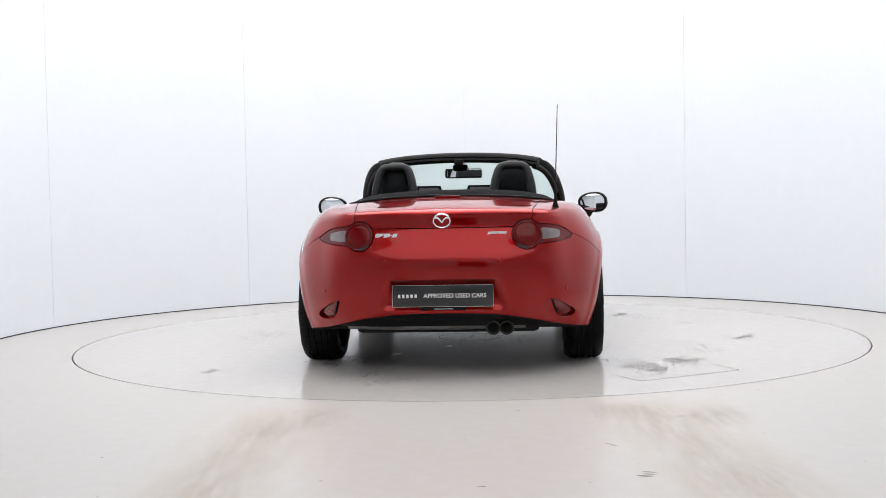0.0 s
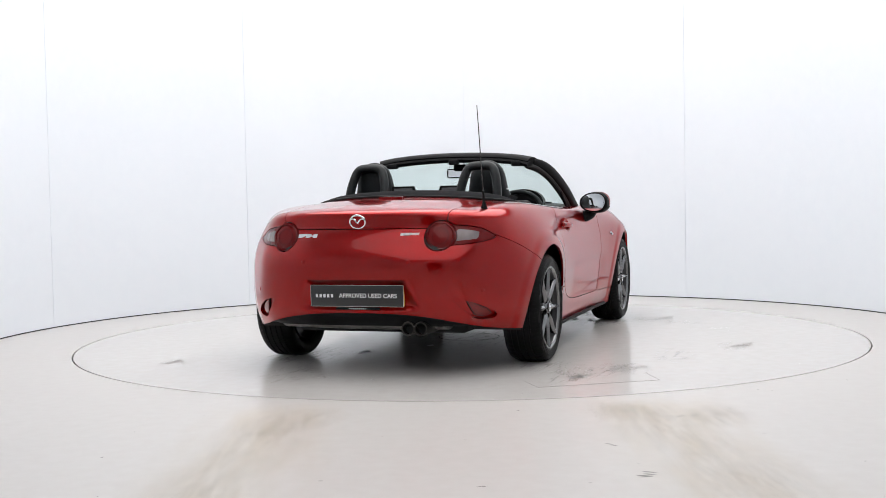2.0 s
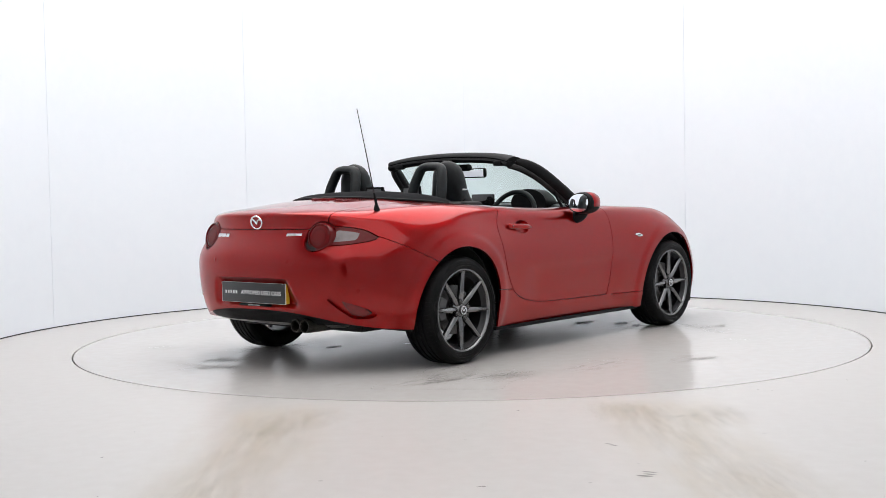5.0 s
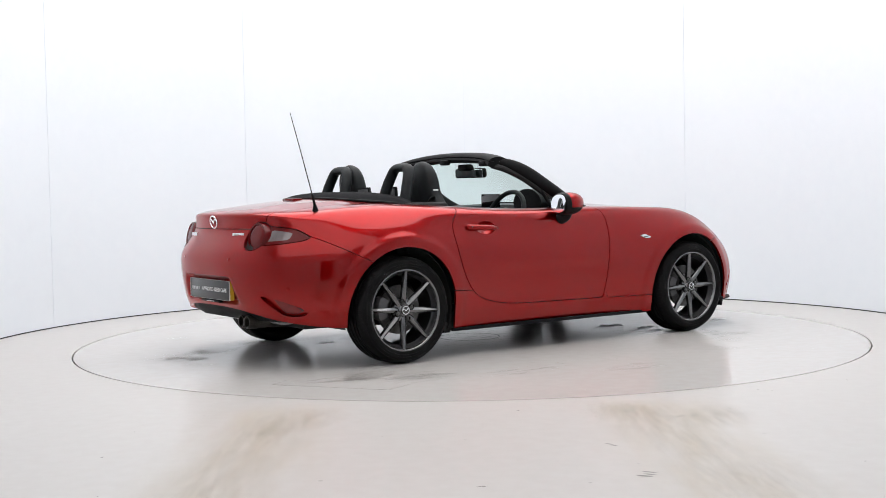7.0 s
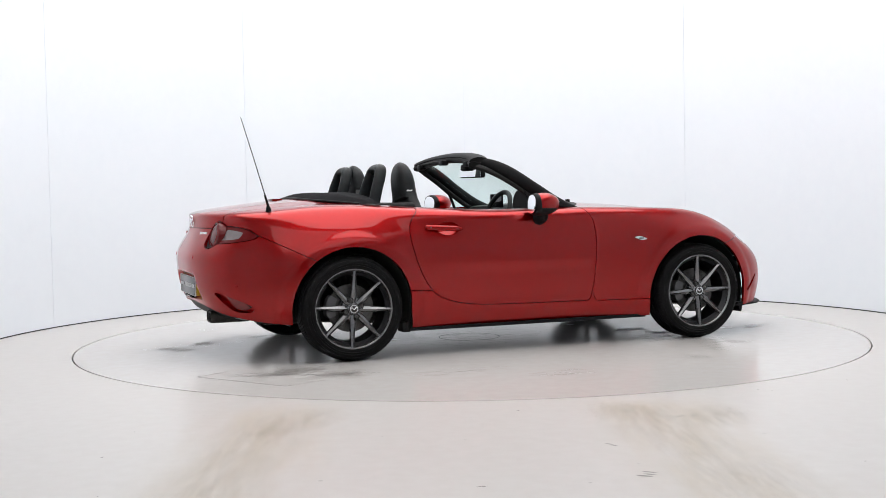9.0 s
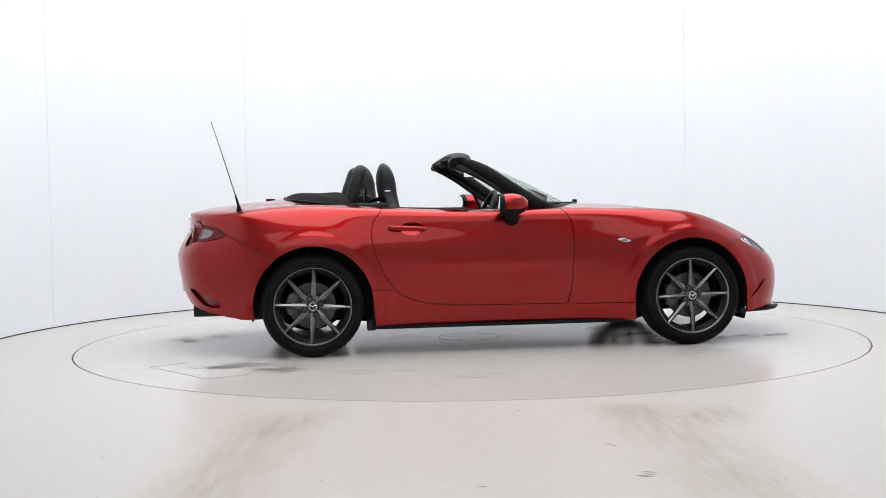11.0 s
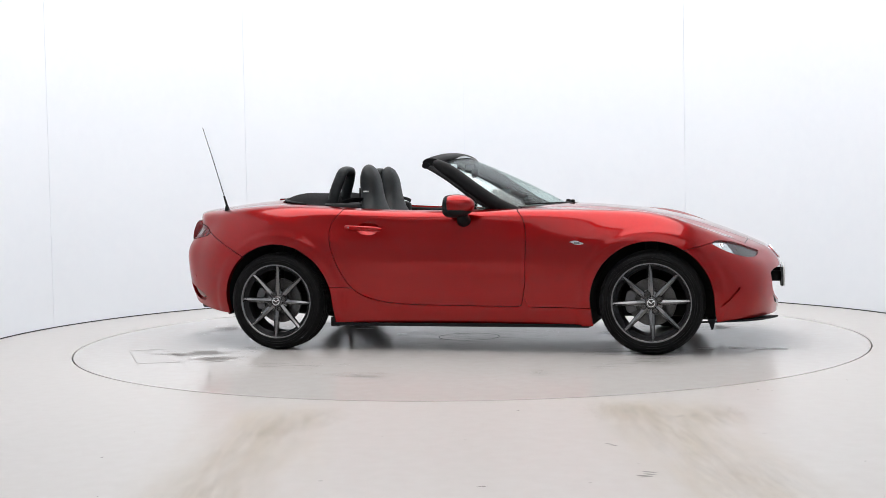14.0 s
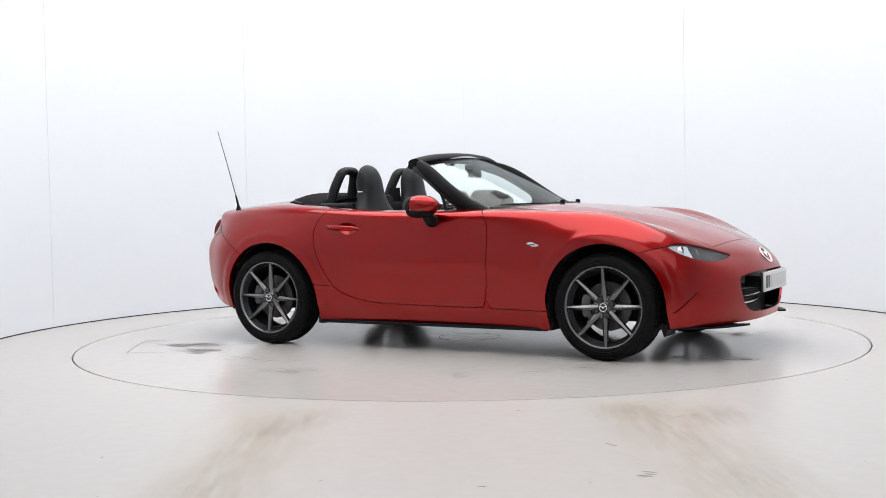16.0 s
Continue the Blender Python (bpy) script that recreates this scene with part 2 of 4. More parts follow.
def ring_arc(r0, r1, z0, z1, a0, a1, seg):
    """A slab between two radii, two heights and two angles (degrees)."""
    verts, faces = [], []
    for i in range(seg + 1):
        a = radians(a0 + (a1 - a0) * i / seg)
        for r, z in ((r0, z0), (r1, z0), (r1, z1), (r0, z1)):
            verts.append((r * math.cos(a), r * math.sin(a), z))
    for i in range(seg):
        for k in range(4):
            faces.append((i * 4 + k, i * 4 + (k + 1) % 4, i * 4 + 4 + (k + 1) % 4, i * 4 + 4 + k))
    faces += [(0, 1, 2, 3), tuple(seg * 4 + k for k in range(4))]
    return solid(verts, faces)


def writing(name, text, size, depth, material, parent, m, squeeze=1.0, label=""):
    """Raised letters in the built-in font, turned into a mesh."""
    cu = bpy.data.curves.new(name, "FONT")
    cu.body, cu.size, cu.extrude = text, size, depth
    cu.offset = size * 0.018
    cu.align_x, cu.align_y = "CENTER", "CENTER"
    tmp = new("letters", cu)
    bpy.context.view_layer.update()
    me = bpy.data.meshes.new_from_object(tmp.evaluated_get(bpy.context.evaluated_depsgraph_get()))
    bpy.data.objects.remove(tmp)
    me.transform(m @ Matrix.Diagonal((squeeze, 1, 1, 1)))
    me.materials.clear()
    return placed(name, me, material, parent, label, 30)


# ---- the booth ----
WALL_R, DISC_R, HIGH = 3.275, 2.527, 3.7
SEAMS = (-19, 17, 53, 89, 125, 161, 197)

bm = bmesh.new()
loops = []
for r in (DISC_R + 0.005, 3.0, 3.6, 5.0, 16.0):
    loops.append([bm.verts.new((r * math.cos(2 * math.pi * k / 160), r * math.sin(2 * math.pi * k / 160), 0)) for k in range(160)])
loops.insert(0, [bm.verts.new((v.co.x, v.co.y, -0.05)) for v in loops[0]])
for a, b in zip(loops, loops[1:]):
    for k in range(160):
        bm.faces.new((a[k], b[k], b[(k + 1) % 160], a[(k + 1) % 160]))
bmesh.ops.recalc_face_normals(bm, faces=bm.faces)
for f in bm.faces:
    if f.normal.z < -0.5:
        f.normal_flip()
tagged(part("floor", bm, FLOOR_PAINT), "off-white glossy painted studio floor with brown dusty wheel tracks", "floor", kind="structure")
tagged(part("ground", lathe([(0.0, -0.05), (DISC_R + 0.02, -0.05), (DISC_R + 0.02, -0.06), (0.0, -0.06)], 96), DARK_GAP), "dark pit floor under the turntable", "ground", kind="structure")

wall = tagged(part("wall_1", ring_arc(WALL_R + 0.004, WALL_R + 0.10, 0.0, HIGH, SEAMS[0], SEAMS[-1], 120), SEAM), "curved white wall of the round photo booth", "wall", kind="structure")
for a0, a1 in zip(SEAMS, SEAMS[1:]):
    part("panel", ring_arc(WALL_R, WALL_R + 0.0035, 0.0075, HIGH, a0 + 0.03, a1 - 0.03, 28), WALL_PAINT, wall)
tagged(part("baseboard", ring_arc(WALL_R - 0.002, WALL_R + 0.0035, 0.0, 0.007, SEAMS[0], SEAMS[-1], 120), DARK_GAP), "thin dark gap along the foot of the wall", "trim", kind="structure")
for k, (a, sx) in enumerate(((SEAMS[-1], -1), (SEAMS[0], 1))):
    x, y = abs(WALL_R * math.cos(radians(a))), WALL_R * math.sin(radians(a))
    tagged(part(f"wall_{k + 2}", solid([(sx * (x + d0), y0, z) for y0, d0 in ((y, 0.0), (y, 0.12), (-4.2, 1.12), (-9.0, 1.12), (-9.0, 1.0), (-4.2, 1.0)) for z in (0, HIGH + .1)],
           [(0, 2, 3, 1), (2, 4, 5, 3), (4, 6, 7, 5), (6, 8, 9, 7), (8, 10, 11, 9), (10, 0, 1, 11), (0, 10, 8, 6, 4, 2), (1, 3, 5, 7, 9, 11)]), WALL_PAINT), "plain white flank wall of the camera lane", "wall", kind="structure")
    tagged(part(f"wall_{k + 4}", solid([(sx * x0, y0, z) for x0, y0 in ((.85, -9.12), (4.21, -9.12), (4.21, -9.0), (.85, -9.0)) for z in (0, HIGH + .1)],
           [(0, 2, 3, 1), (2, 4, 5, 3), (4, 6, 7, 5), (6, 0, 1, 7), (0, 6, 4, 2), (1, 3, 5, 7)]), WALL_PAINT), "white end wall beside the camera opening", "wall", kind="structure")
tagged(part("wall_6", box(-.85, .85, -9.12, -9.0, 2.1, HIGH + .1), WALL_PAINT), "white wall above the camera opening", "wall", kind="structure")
tagged(part("wall_7", box(-7, 7, -13.2, -13.0, 0, 5), HALL), "grey hall wall beyond the camera opening", "wall", kind="structure")
tagged(part("wall_8", box(-7.2, -7.0, -13.2, 4, 0, 5), HALL), "grey side wall of the hall", "wall", kind="structure")
tagged(part("wall_9", box(7.0, 7.2, -13.2, 4, 0, 5), HALL), "grey side wall of the hall", "wall", kind="structure")
tagged(part("wall_10", box(-7.2, 7.2, 4.0, 4.2, 0, 5), HALL), "grey wall behind the booth", "wall", kind="structure")
tagged(part("ceiling", box(-7.2, 7.2, -13.2, 4.2, HIGH + .104, HIGH + .2), WALL_PAINT), "plain white ceiling over booth and hall", "ceiling", kind="structure")

lamp = tagged(part("ceiling_softbox", lathe([(0.0, 3.80), (2.9, 3.80), (2.9, 3.70), (2.86, 3.68), (2.84, 3.70), (0.0, 3.71)], 96), WALL_PAINT), "round white ceiling softbox over the turntable", "ceiling lamp")
part("diffuser", lathe([(0.0, 3.685), (2.84, 3.685), (2.84, 3.695), (0.0, 3.695)], 96), glow("softbox_glow", (1.0, 0.99, 0.985), SOFTBOX), lamp)
lamp = tagged(part("lane_softbox", box(-2.85, 2.85, -8.7, -3.1, 3.72, 3.80, .01), WALL_PAINT), "rectangular white ceiling softbox over the lane", "ceiling lamp")
part("diffuser", box(-2.8, 2.8, -8.65, -3.15, 3.705, 3.718), glow("lane_glow", (1.0, 0.99, 0.985), LANEBOX), lamp)

# the turntable turns clockwise, seen from above, with the car on it
disc = tagged(part("turntable", lathe([(0.0, 0.0), (1.2, 0.0), (DISC_R - 0.005, 0.0), (DISC_R - 0.005, -0.04), (0.0, -0.04)], 160), DISC_PAINT), "off-white painted turntable disc with dark tyre scuffs", "turntable")


# ---- the car: x forward, y to its left, z up, from the middle of its wheelbase on the ground ----
car = tagged(new("car"), "glossy red two-seat roadster with its black roof folded down", "car")
AXLE, HUB_Z = 1.155, 0.303

# Body lines, from the rear middle round the side to the nose: (x, half width, height).
LINE_BOTTOM = [(-1.930, 0.000, 0.335), (-1.918, 0.300, 0.325), (-1.845, 0.515, 0.285), (-1.710, 0.635, 0.25), (-1.520, 0.755, 0.225), (-1.155, .80, .20), (-.75, .775, .17), (-.3, .765, .165), (.1, .765, .165),
               (.5, .77, .165), (.82, .785, .16), (1.155, .81, .18), (1.45, .80, .19), (1.68, .68, .20), (1.805, 0.46, 0.205), (1.855, 0.22, 0.205), (1.860, 0, 0.205)]
LINE_LOW = [(-1.965, 0.000, 0.42), (-1.955, 0.300, 0.41), (-1.868, 0.540, 0.39), (-1.740, 0.668, 0.37), (-1.530, 0.792, 0.36), (-1.155, .85, .36), (-.76, .81, .33), (-.3, .80, .29), (.1, .80, .285),
            (.5, .805, .285), (.84, .825, .32), (1.155, .85, .36), (1.45, .825, .35), (1.70, .70, .33), (1.825, 0.47, 0.33), (1.875, 0.23, 0.33), (1.885, 0, 0.33)]
LINE_WIDE = [(-1.985, 0.000, 0.54), (-1.972, 0.300, 0.54), (-1.882, 0.550, 0.54), (-1.755, 0.662, 0.53), (-1.530, 0.806, 0.53), (-1.155, .857, .53), (-.76, .835, .50), (-.3, .822, .45), (.1, .82, .44),
             (.5, .828, .45), (.84, .85, .50), (1.155, .858, .53), (1.45, .82, .50), (1.71, .68, .46), (1.830, 0.45, 0.44), (1.880, 0.22, 0.43), (1.890, 0, 0.43)]
LINE_CREASE = [(-1.980, 0.000, 0.645), (-1.962, 0.300, 0.647), (-1.866, 0.550, 0.65), (-1.735, 0.655, 0.655), (-1.530, 0.792, 0.66), (-1.155, .853, .67), (-.76, .842, .65), (-.3, .83, .62), (.1, .825, .61),
               (.5, .83, .62), (.84, .85, .65), (1.155, .854, .67), (1.44, .80, .62), (1.69, .64, .545), (1.805, 0.42, 0.52), (1.865, 0.21, 0.51), (1.875, 0, 0.51)]
LINE_SHOULDER = [(-1.914, 0.000, 0.77), (-1.883, 0.300, 0.77), (-1.780, 0.540, 0.772), (-1.662, 0.648, 0.775), (-1.490, 0.744, 0.785), (-1.155, .799, .795), (-.76, .802, .77), (-.3, .805, .75), (.1, .802, .745),
                 (.5, .806, .75), (.84, .808, .765), (1.155, .795, .765), (1.42, .75, .69), (1.64, .59, .61), (1.755, 0.4, 0.575), (1.820, 0.2, 0.57), (1.830, 0, 0.57)]
LINE_CREST = [(-1.904, 0.000, 0.857), (-1.875, 0.300, 0.858), (-1.775, 0.510, 0.855), (-1.640, 0.605, 0.855), (-1.460, 0.672, 0.872), (-1.155, .71, .885), (-.76, .765, .86), (-.3, .775, .838), (.1, .775, .838),
              (.5, .765, .842), (.84, .74, .838), (1.155, .70, .825), (1.40, .65, .745), (1.58, .53, .67), (1.690, 0.37, 0.63), (1.750, 0.19, 0.62), (1.760, 0, 0.62)]
SPINE_X = (-1.10, -1.09, -1.07, -1.05, -1.02, -.95, -.70, -.3, .05, .30, .34, .37, .39, .41, .42, .43, .44)
DECK_MID = ((-1.91, .857), (-1.75, .895), (-1.5, .925), (-1.2, .945), (-.8, .93), (0, .90), (.45, .885), (.7, .877), (1.0, .848), (1.25, .80), (1.5, .725), (1.68, .66), (1.76, .62))


def deck(x, y):
    """Height of bonnet and boot deck: from the middle profile out to the crest line."""
    crest = np.array(LINE_CREST)
    mid = np.interp(x, [p[0] for p in DECK_MID], [p[1] for p in DECK_MID])
    edge, wide = np.interp(x, crest[:, 0], crest[:, 2]), max(np.interp(x, crest[:, 0], crest[:, 1]), 0.02)
    r = min(abs(y) / wide, 1.0)
    dip = -0.022 * math.exp(-((r - 0.74) / 0.14) ** 2) if x > 0.6 else 0.0
    return mid + (edge - mid) * r ** 2.2 + dip * min(1, max(0, (x - 0.6) / 0.3)) * min(1, max(0, (1.75 - x) / 0.3))


def body_net():
    rows = [np.array(l, float) for l in (LINE_BOTTOM, LINE_LOW, LINE_WIDE, LINE_CREASE, LINE_SHOULDER, LINE_CREST)]
    for q in (0.18, 0.38, 0.60, 0.80, 1.0):
        row = []
        for (x, y, z), sx in zip(LINE_CREST, SPINE_X):
            px, py = x + (sx - x) * q, y * (1 - q)
            row.append((px, py, deck(px, py)))
        rows.append(np.array(row))
    return np.array(rows)


def mirror_ends(net, both):
    """One more control row at either end: mirrored at the middle plane, or carried straight on."""
    flip = np.array((1, -1, 1))
    first = net[1] * flip if both else 2 * net[0] - net[1]
    return np.concatenate([first[None], net, (net[-2] * flip)[None]])


def bspline(net, count, both):
    """Uniform cubic B-spline over the first axis."""
    c = mirror_ends(net, both)
    s = np.linspace(0, len(net) - 1, count)
    i = np.minimum(s.astype(int), len(net) - 2)
    t = (s - i).reshape(-1, *([1] * (net.ndim - 1)))
    return ((1 - t) ** 3 * c[i] + (3 * t ** 3 - 6 * t ** 2 + 4) * c[i + 1] + (-3 * t ** 3 + 3 * t ** 2 + 3 * t + 1) * c[i + 2] + t ** 3 * c[i + 3]) / 6


def body_surface(nu, nv):
    net = body_net()
    goal = net.copy()
    for _ in range(3):  # draw the smooth sheet close to the lines
        at = bspline(bspline(net, len(net), False).swapaxes(0, 1), net.shape[1], True).swapaxes(0, 1)
        net = net + 0.75 * (goal - at)
    sheet = bspline(bspline(net, nv, False).swapaxes(0, 1), nu, True)
    return sheet  # [along, up]


def step(a, b, x):
    t = np.clip((x - a) / (b - a), 0, 1)
    return t * t * (3 - 2 * t)


def press(P):
    """Pressed details: raised wheel-arch rims, the plate recess and the lamp pits of the bumper."""
    x, y, z = P[..., 0], P[..., 1], P[..., 2]
    side = step(0.55, 0.72, y)
    for ax in (-AXLE + 0.005, AXLE):
        r = np.hypot(x - ax, z - HUB_Z)
        P[..., 1] += side * (0.008 * (1 - step(0.405, 0.445, r)) + 0.003 * (1 - step(0.42, 0.60, r)))
    rear = step(-1.75, -1.82, x)
    P[..., 0] += rear * 0.032 * (1 - step(0.28, 0.350, y + (z - 0.37) * 0.35)) * step(0.345, 0.382, z) * (1 - step(0.492, 0.512, z))
    P[..., 1] -= side * 0.010 * step(0.55, 0.47, z) * step(0.24, 0.34, z) * step(-0.62, -0.35, x) * step(0.62, 0.35, x)
    lip = step(-1.80, -1.88, x) * np.exp(-((z - 0.858) / 0.018) ** 2)
    P[..., 0] -= 0.012 * lip
    return P


sheet = press(body_surface(330, 96))
nu, nv = sheet.shape[:2]
du, dv = np.gradient(sheet, axis=0), np.gradient(sheet, axis=1)
nrm = np.cross(du, dv)
nrm /= np.linalg.norm(nrm, axis=2, keepdims=True) + 1e-9
sheet[..., 1] *= -1  # the right-hand half
nrm[..., 1] *= -1
if (nrm[nu // 2, nv // 3] * np.array((0, -1, 0))).sum() < 0:
    nrm = -nrm
VERT, NORM = [tuple(p) for p in sheet.reshape(-1, 3)], [tuple(n) for n in nrm.reshape(-1, 3)]
FACES = [["body", (i * nv + j, (i + 1) * nv + j, (i + 1) * nv + j + 1, i * nv + j + 1)] for i in range(nu - 1) for j in range(nv - 1)]


def split(src, f, level):
    """Splits all faces of one region along f = level."""
    global FACES
    val = f(np.array(VERT)) - level
    cache, out = {}, []
    for lab, vs in FACES:
        if lab != src or val[list(vs)].min() >= 0 or val[list(vs)].max() <= 0:
            out.append([lab, vs])
            continue
        lo, hi = [], []
        for a, b in zip(vs, vs[1:] + vs[:1]):
            if val[a] <= 0:
                lo.append(a)
            if val[a] >= 0:
                hi.append(a)
            if val[a] * val[b] < 0:
                key = (min(a, b), max(a, b))
                if key not in cache:
                    t = val[a] / (val[a] - val[b])
                    cache[key] = len(VERT)
                    VERT.append(tuple(p + (q - p) * t for p, q in zip(VERT[a], VERT[b])))
                    NORM.append(tuple(p + (q - p) * t for p, q in zip(NORM[a], NORM[b])))
                lo.append(cache[key])
                hi.append(cache[key])
        out += [[src, tuple(s)] for s in (lo, hi) if len(s) > 2]
    FACES = out


def carve(src, dst, f, gap=0.0022):
    """Cuts the region f < 0 out of another one and leaves a shut line of twice the gap."""
    for level in ((-gap, gap) if gap else (0.0,)):
        split(src, f, level)
    pts = np.array(VERT)
    val = f(pts)
    for face in FACES:
        if face[0] == src:
            v = val[list(face[1])].mean()
            if v < -gap:
                face[0] = dst
            elif v < gap:
                face[0] = "gap"


def polygon_distance(poly):
    """Signed distance to a closed outline, negative inside, as a function of two coordinates."""
    a = np.array(poly, float)
    b = np.roll(a, -1, axis=0)

    def f(px, py):
        best, inside = np.full(px.shape, 1e9), np.zeros(px.shape, bool)
        for (x0, y0), (x1, y1) in zip(a, b):
            t = np.clip(((px - x0) * (x1 - x0) + (py - y0) * (y1 - y0)) / ((x1 - x0) ** 2 + (y1 - y0) ** 2), 0, 1)
            best = np.minimum(best, np.hypot(px - x0 - t * (x1 - x0), py - y0 - t * (y1 - y0)))
            with np.errstate(divide="ignore", invalid="ignore"):
                inside ^= ((y0 > py) != (y1 > py)) & (px < (x1 - x0) * (py - y0) / (y1 - y0) + x0)
        return np.where(inside, -best, best)
    return f


def smooth_outline(pts, count):
    loop = [(x, y, 0) for x, y in pts]
    return [(p.x, p.y) for p in spline(loop, count)]


def arch(p):
    out = np.full(len(p), 9.0)
    for ax, lift in ((-AXLE + 0.005, 0.0), (AXLE, 0.0)):
        d = np.hypot((p[:, 0] - ax), p[:, 2] - HUB_Z)
        d = np.where(p[:, 2] < HUB_Z, np.abs(p[:, 0] - ax) + 0.02 * (HUB_Z - p[:, 2]) / 0.2 * np.sign(-(p[:, 0] - ax)), d)
        out = np.minimum(out, d - 0.356)
    return np.maximum(out, p[:, 1] + 0.5)


cockpit_plan = polygon_distance(smooth_outline([(-1.29, 0.3), (-1.29, 0), (-1.28, -.3), (-1.24, -.47), (-1.13, -.565), (-.95, -.625), (-.75, -.675), (-.5, -.705), (-.1, -.705), (.12, -.69), (.24, -.665), (.38, -.60), (.50, -.40), (.555, -.2), (.565, 0), (.565, .3)], 80))
mouth_plan = polygon_distance(smooth_outline([(.3, .480), (0, .482), (-.27, .479), (-.42, .466), (-.472, .440), (-.440, .33), (-.34, .264), (-.15, .247), (0, .245), (.3, .245)], 60))
door_plan = polygon_distance([(-.735, 1.2), (-.735, .86)] + smooth_outline([(-.745, .845), (-.782, .80), (-.800, .74), (-.793, .66), (-.765, .565), (-.720, .465), (-.655, .377), (-.58, .332), (-.47, .302), (-.333, .286), (-.1, .280), (.378, .275)], 60)
                             + smooth_outline([(.390, .285), (.412, .40), (.419, .52), (.424, .66), (.416, .76), (.395, .81), (.36, .85)], 30) + [(.33, .9), (.33, 1.2)])
tail_wedge = polygon_distance(smooth_outline([(-.45, .790), (-.53, .787), (-.61, .772), (-.66, .742), (-.678, .725), (-.66, .710), (-.60, .695), (-.52, .688), (-.45, .685)], 40))


def tail_shape(p):
    ring = np.hypot(p[:, 1] + .437, p[:, 2] - .737) - .078
    return np.maximum(np.minimum(ring, tail_wedge(p[:, 1], p[:, 2])), p[:, 0] + 1.5)


def head_shape(p):
    s = np.clip(((p[:, 0] - 1.49) * .262 + (-p[:, 1] - .737) * -.326) / (.262 ** 2 + .326 ** 2), -0.3, 1.3)
    dz = p[:, 2] - (.636 - .053 * s)
    top = .085 * np.clip(s, 0, 1) ** .55 * np.clip(1 - s, 0, 1) ** 1.25 - .05 * np.maximum(0, np.abs(s - .5) - .5)
    low = -.165 * np.clip(s, 0, 1) ** .8 * np.clip(1 - s, 0, 1) ** .85 + .05 * np.maximum(0, np.abs(s - .5) - .5)
    return np.maximum(np.maximum(np.maximum(dz - top, low - dz), 1.4 - p[:, 0]), p[:, 1] + .3)


def boot_shape(p):
    return np.maximum.reduce([.775 - p[:, 2], -p[:, 1] - (.462 + (p[:, 0] + 1.85) * .10), p[:, 0] + 1.2])


def bonnet_shape(p):
    half = np.interp(p[:, 0], (.3, .6, 1.0, 1.3, 1.5, 1.65, 1.8), (.675, .668, .645, .60, .545, .48, .40))
    return np.maximum.reduce([-p[:, 1] - half, p[:, 0] - (1.695 - .10 * p[:, 1] ** 2), .35 - p[:, 0], .5 - p[:, 2]])


def rear_bumper_shape(p):
    return np.maximum(p[:, 2] - np.minimum(.775, .72 - .51 * (p[:, 0] + 1.637)), p[:, 0] + 1.25)


def front_bumper_shape(p):
    return np.maximum(p[:, 2] - (.640 + .25 * (p[:, 0] - 1.49) + 20 * np.maximum(0, p[:, 0] - 1.5)), 1.2 - p[:, 0])


def sill_shape(p):
    line = np.interp(p[:, 0], (-.8, -.64, .38, .43, .8), (.392, .384, .384, .272, .268))
    return np.maximum.reduce([p[:, 2] - line, np.abs(p[:, 0]) - 1.0, p[:, 1] + .4])


carve("body", "hole", arch, 0)
carve("body", "hole", lambda p: np.maximum.reduce([cockpit_plan(p[:, 0], p[:, 1]), .6 - p[:, 2]]), 0)
carve("body", "hole", lambda p: np.maximum(mouth_plan(p[:, 1], p[:, 2]), 1.5 - p[:, 0]), 0)
carve("body", "tail", tail_shape)
carve("tail", "tail_ring", lambda p: np.hypot(p[:, 1] + .437, p[:, 2] - .737) - .074, 0)
carve("tail", "tail_clear", lambda p: np.maximum(tail_wedge(p[:, 1], p[:, 2]) + .020, np.abs(p[:, 1] + .560) - .050), 0)
carve("body", "head", head_shape)
carve("head", "head_bright", lambda p: (p[:, 0] - 1.572) * .262 + (-p[:, 1] - .635) * -.326, 0)
carve("body", "boot", boot_shape)
carve("body", "bonnet", bonnet_shape)
carve("body", "door", lambda p: np.maximum(door_plan(p[:, 0], p[:, 2]), p[:, 1] + .4))
carve("body", "rear_bumper", rear_bumper_shape)
carve("body", "front_bumper", front_bumper_shape)
carve("body", "sill", sill_shape)
carve("body", "front_wing", lambda p: .2 - p[:, 0], 0)
carve("rear_bumper", "fog_pit", lambda p: np.maximum(polygon_distance(smooth_outline([(-.50, .412), (-.585, .392), (-.66, .350), (-.688, .318), (-.66, .296), (-.60, .300), (-.565, .335), (-.50, .408)], 40))(p[:, 1], p[:, 2]), p[:, 0] + 1.5), 0)
carve("fog_pit", "reflector", lambda p: np.maximum(polygon_distance([(-.570, .402), (-.655, .350), (-.672, .322), (-.64, .303), (-.60, .315)])(p[:, 1], p[:, 2]), p[:, 0] + 1.5))
carve("front_wing", "repeater", lambda p: np.abs(p[:, 0] - .729) / .056 * .0135 + np.abs(p[:, 2] - .653 + (p[:, 0] - .729) * .15) - .0135 + .5 * np.maximum(0, p[:, 1] + .6), .0008)
carve("door", "hole", lambda p: np.hypot((p[:, 0] + .555) / .072, (p[:, 2] - .748) / .040) * .04 - .04, 0)
carve("front_bumper", "slit", lambda p: np.maximum(polygon_distance([(1.535, .285), (1.650, .390), (1.658, .383), (1.590, .308), (1.55, .276)])(p[:, 0], p[:, 2]), p[:, 1] + .3), 0)


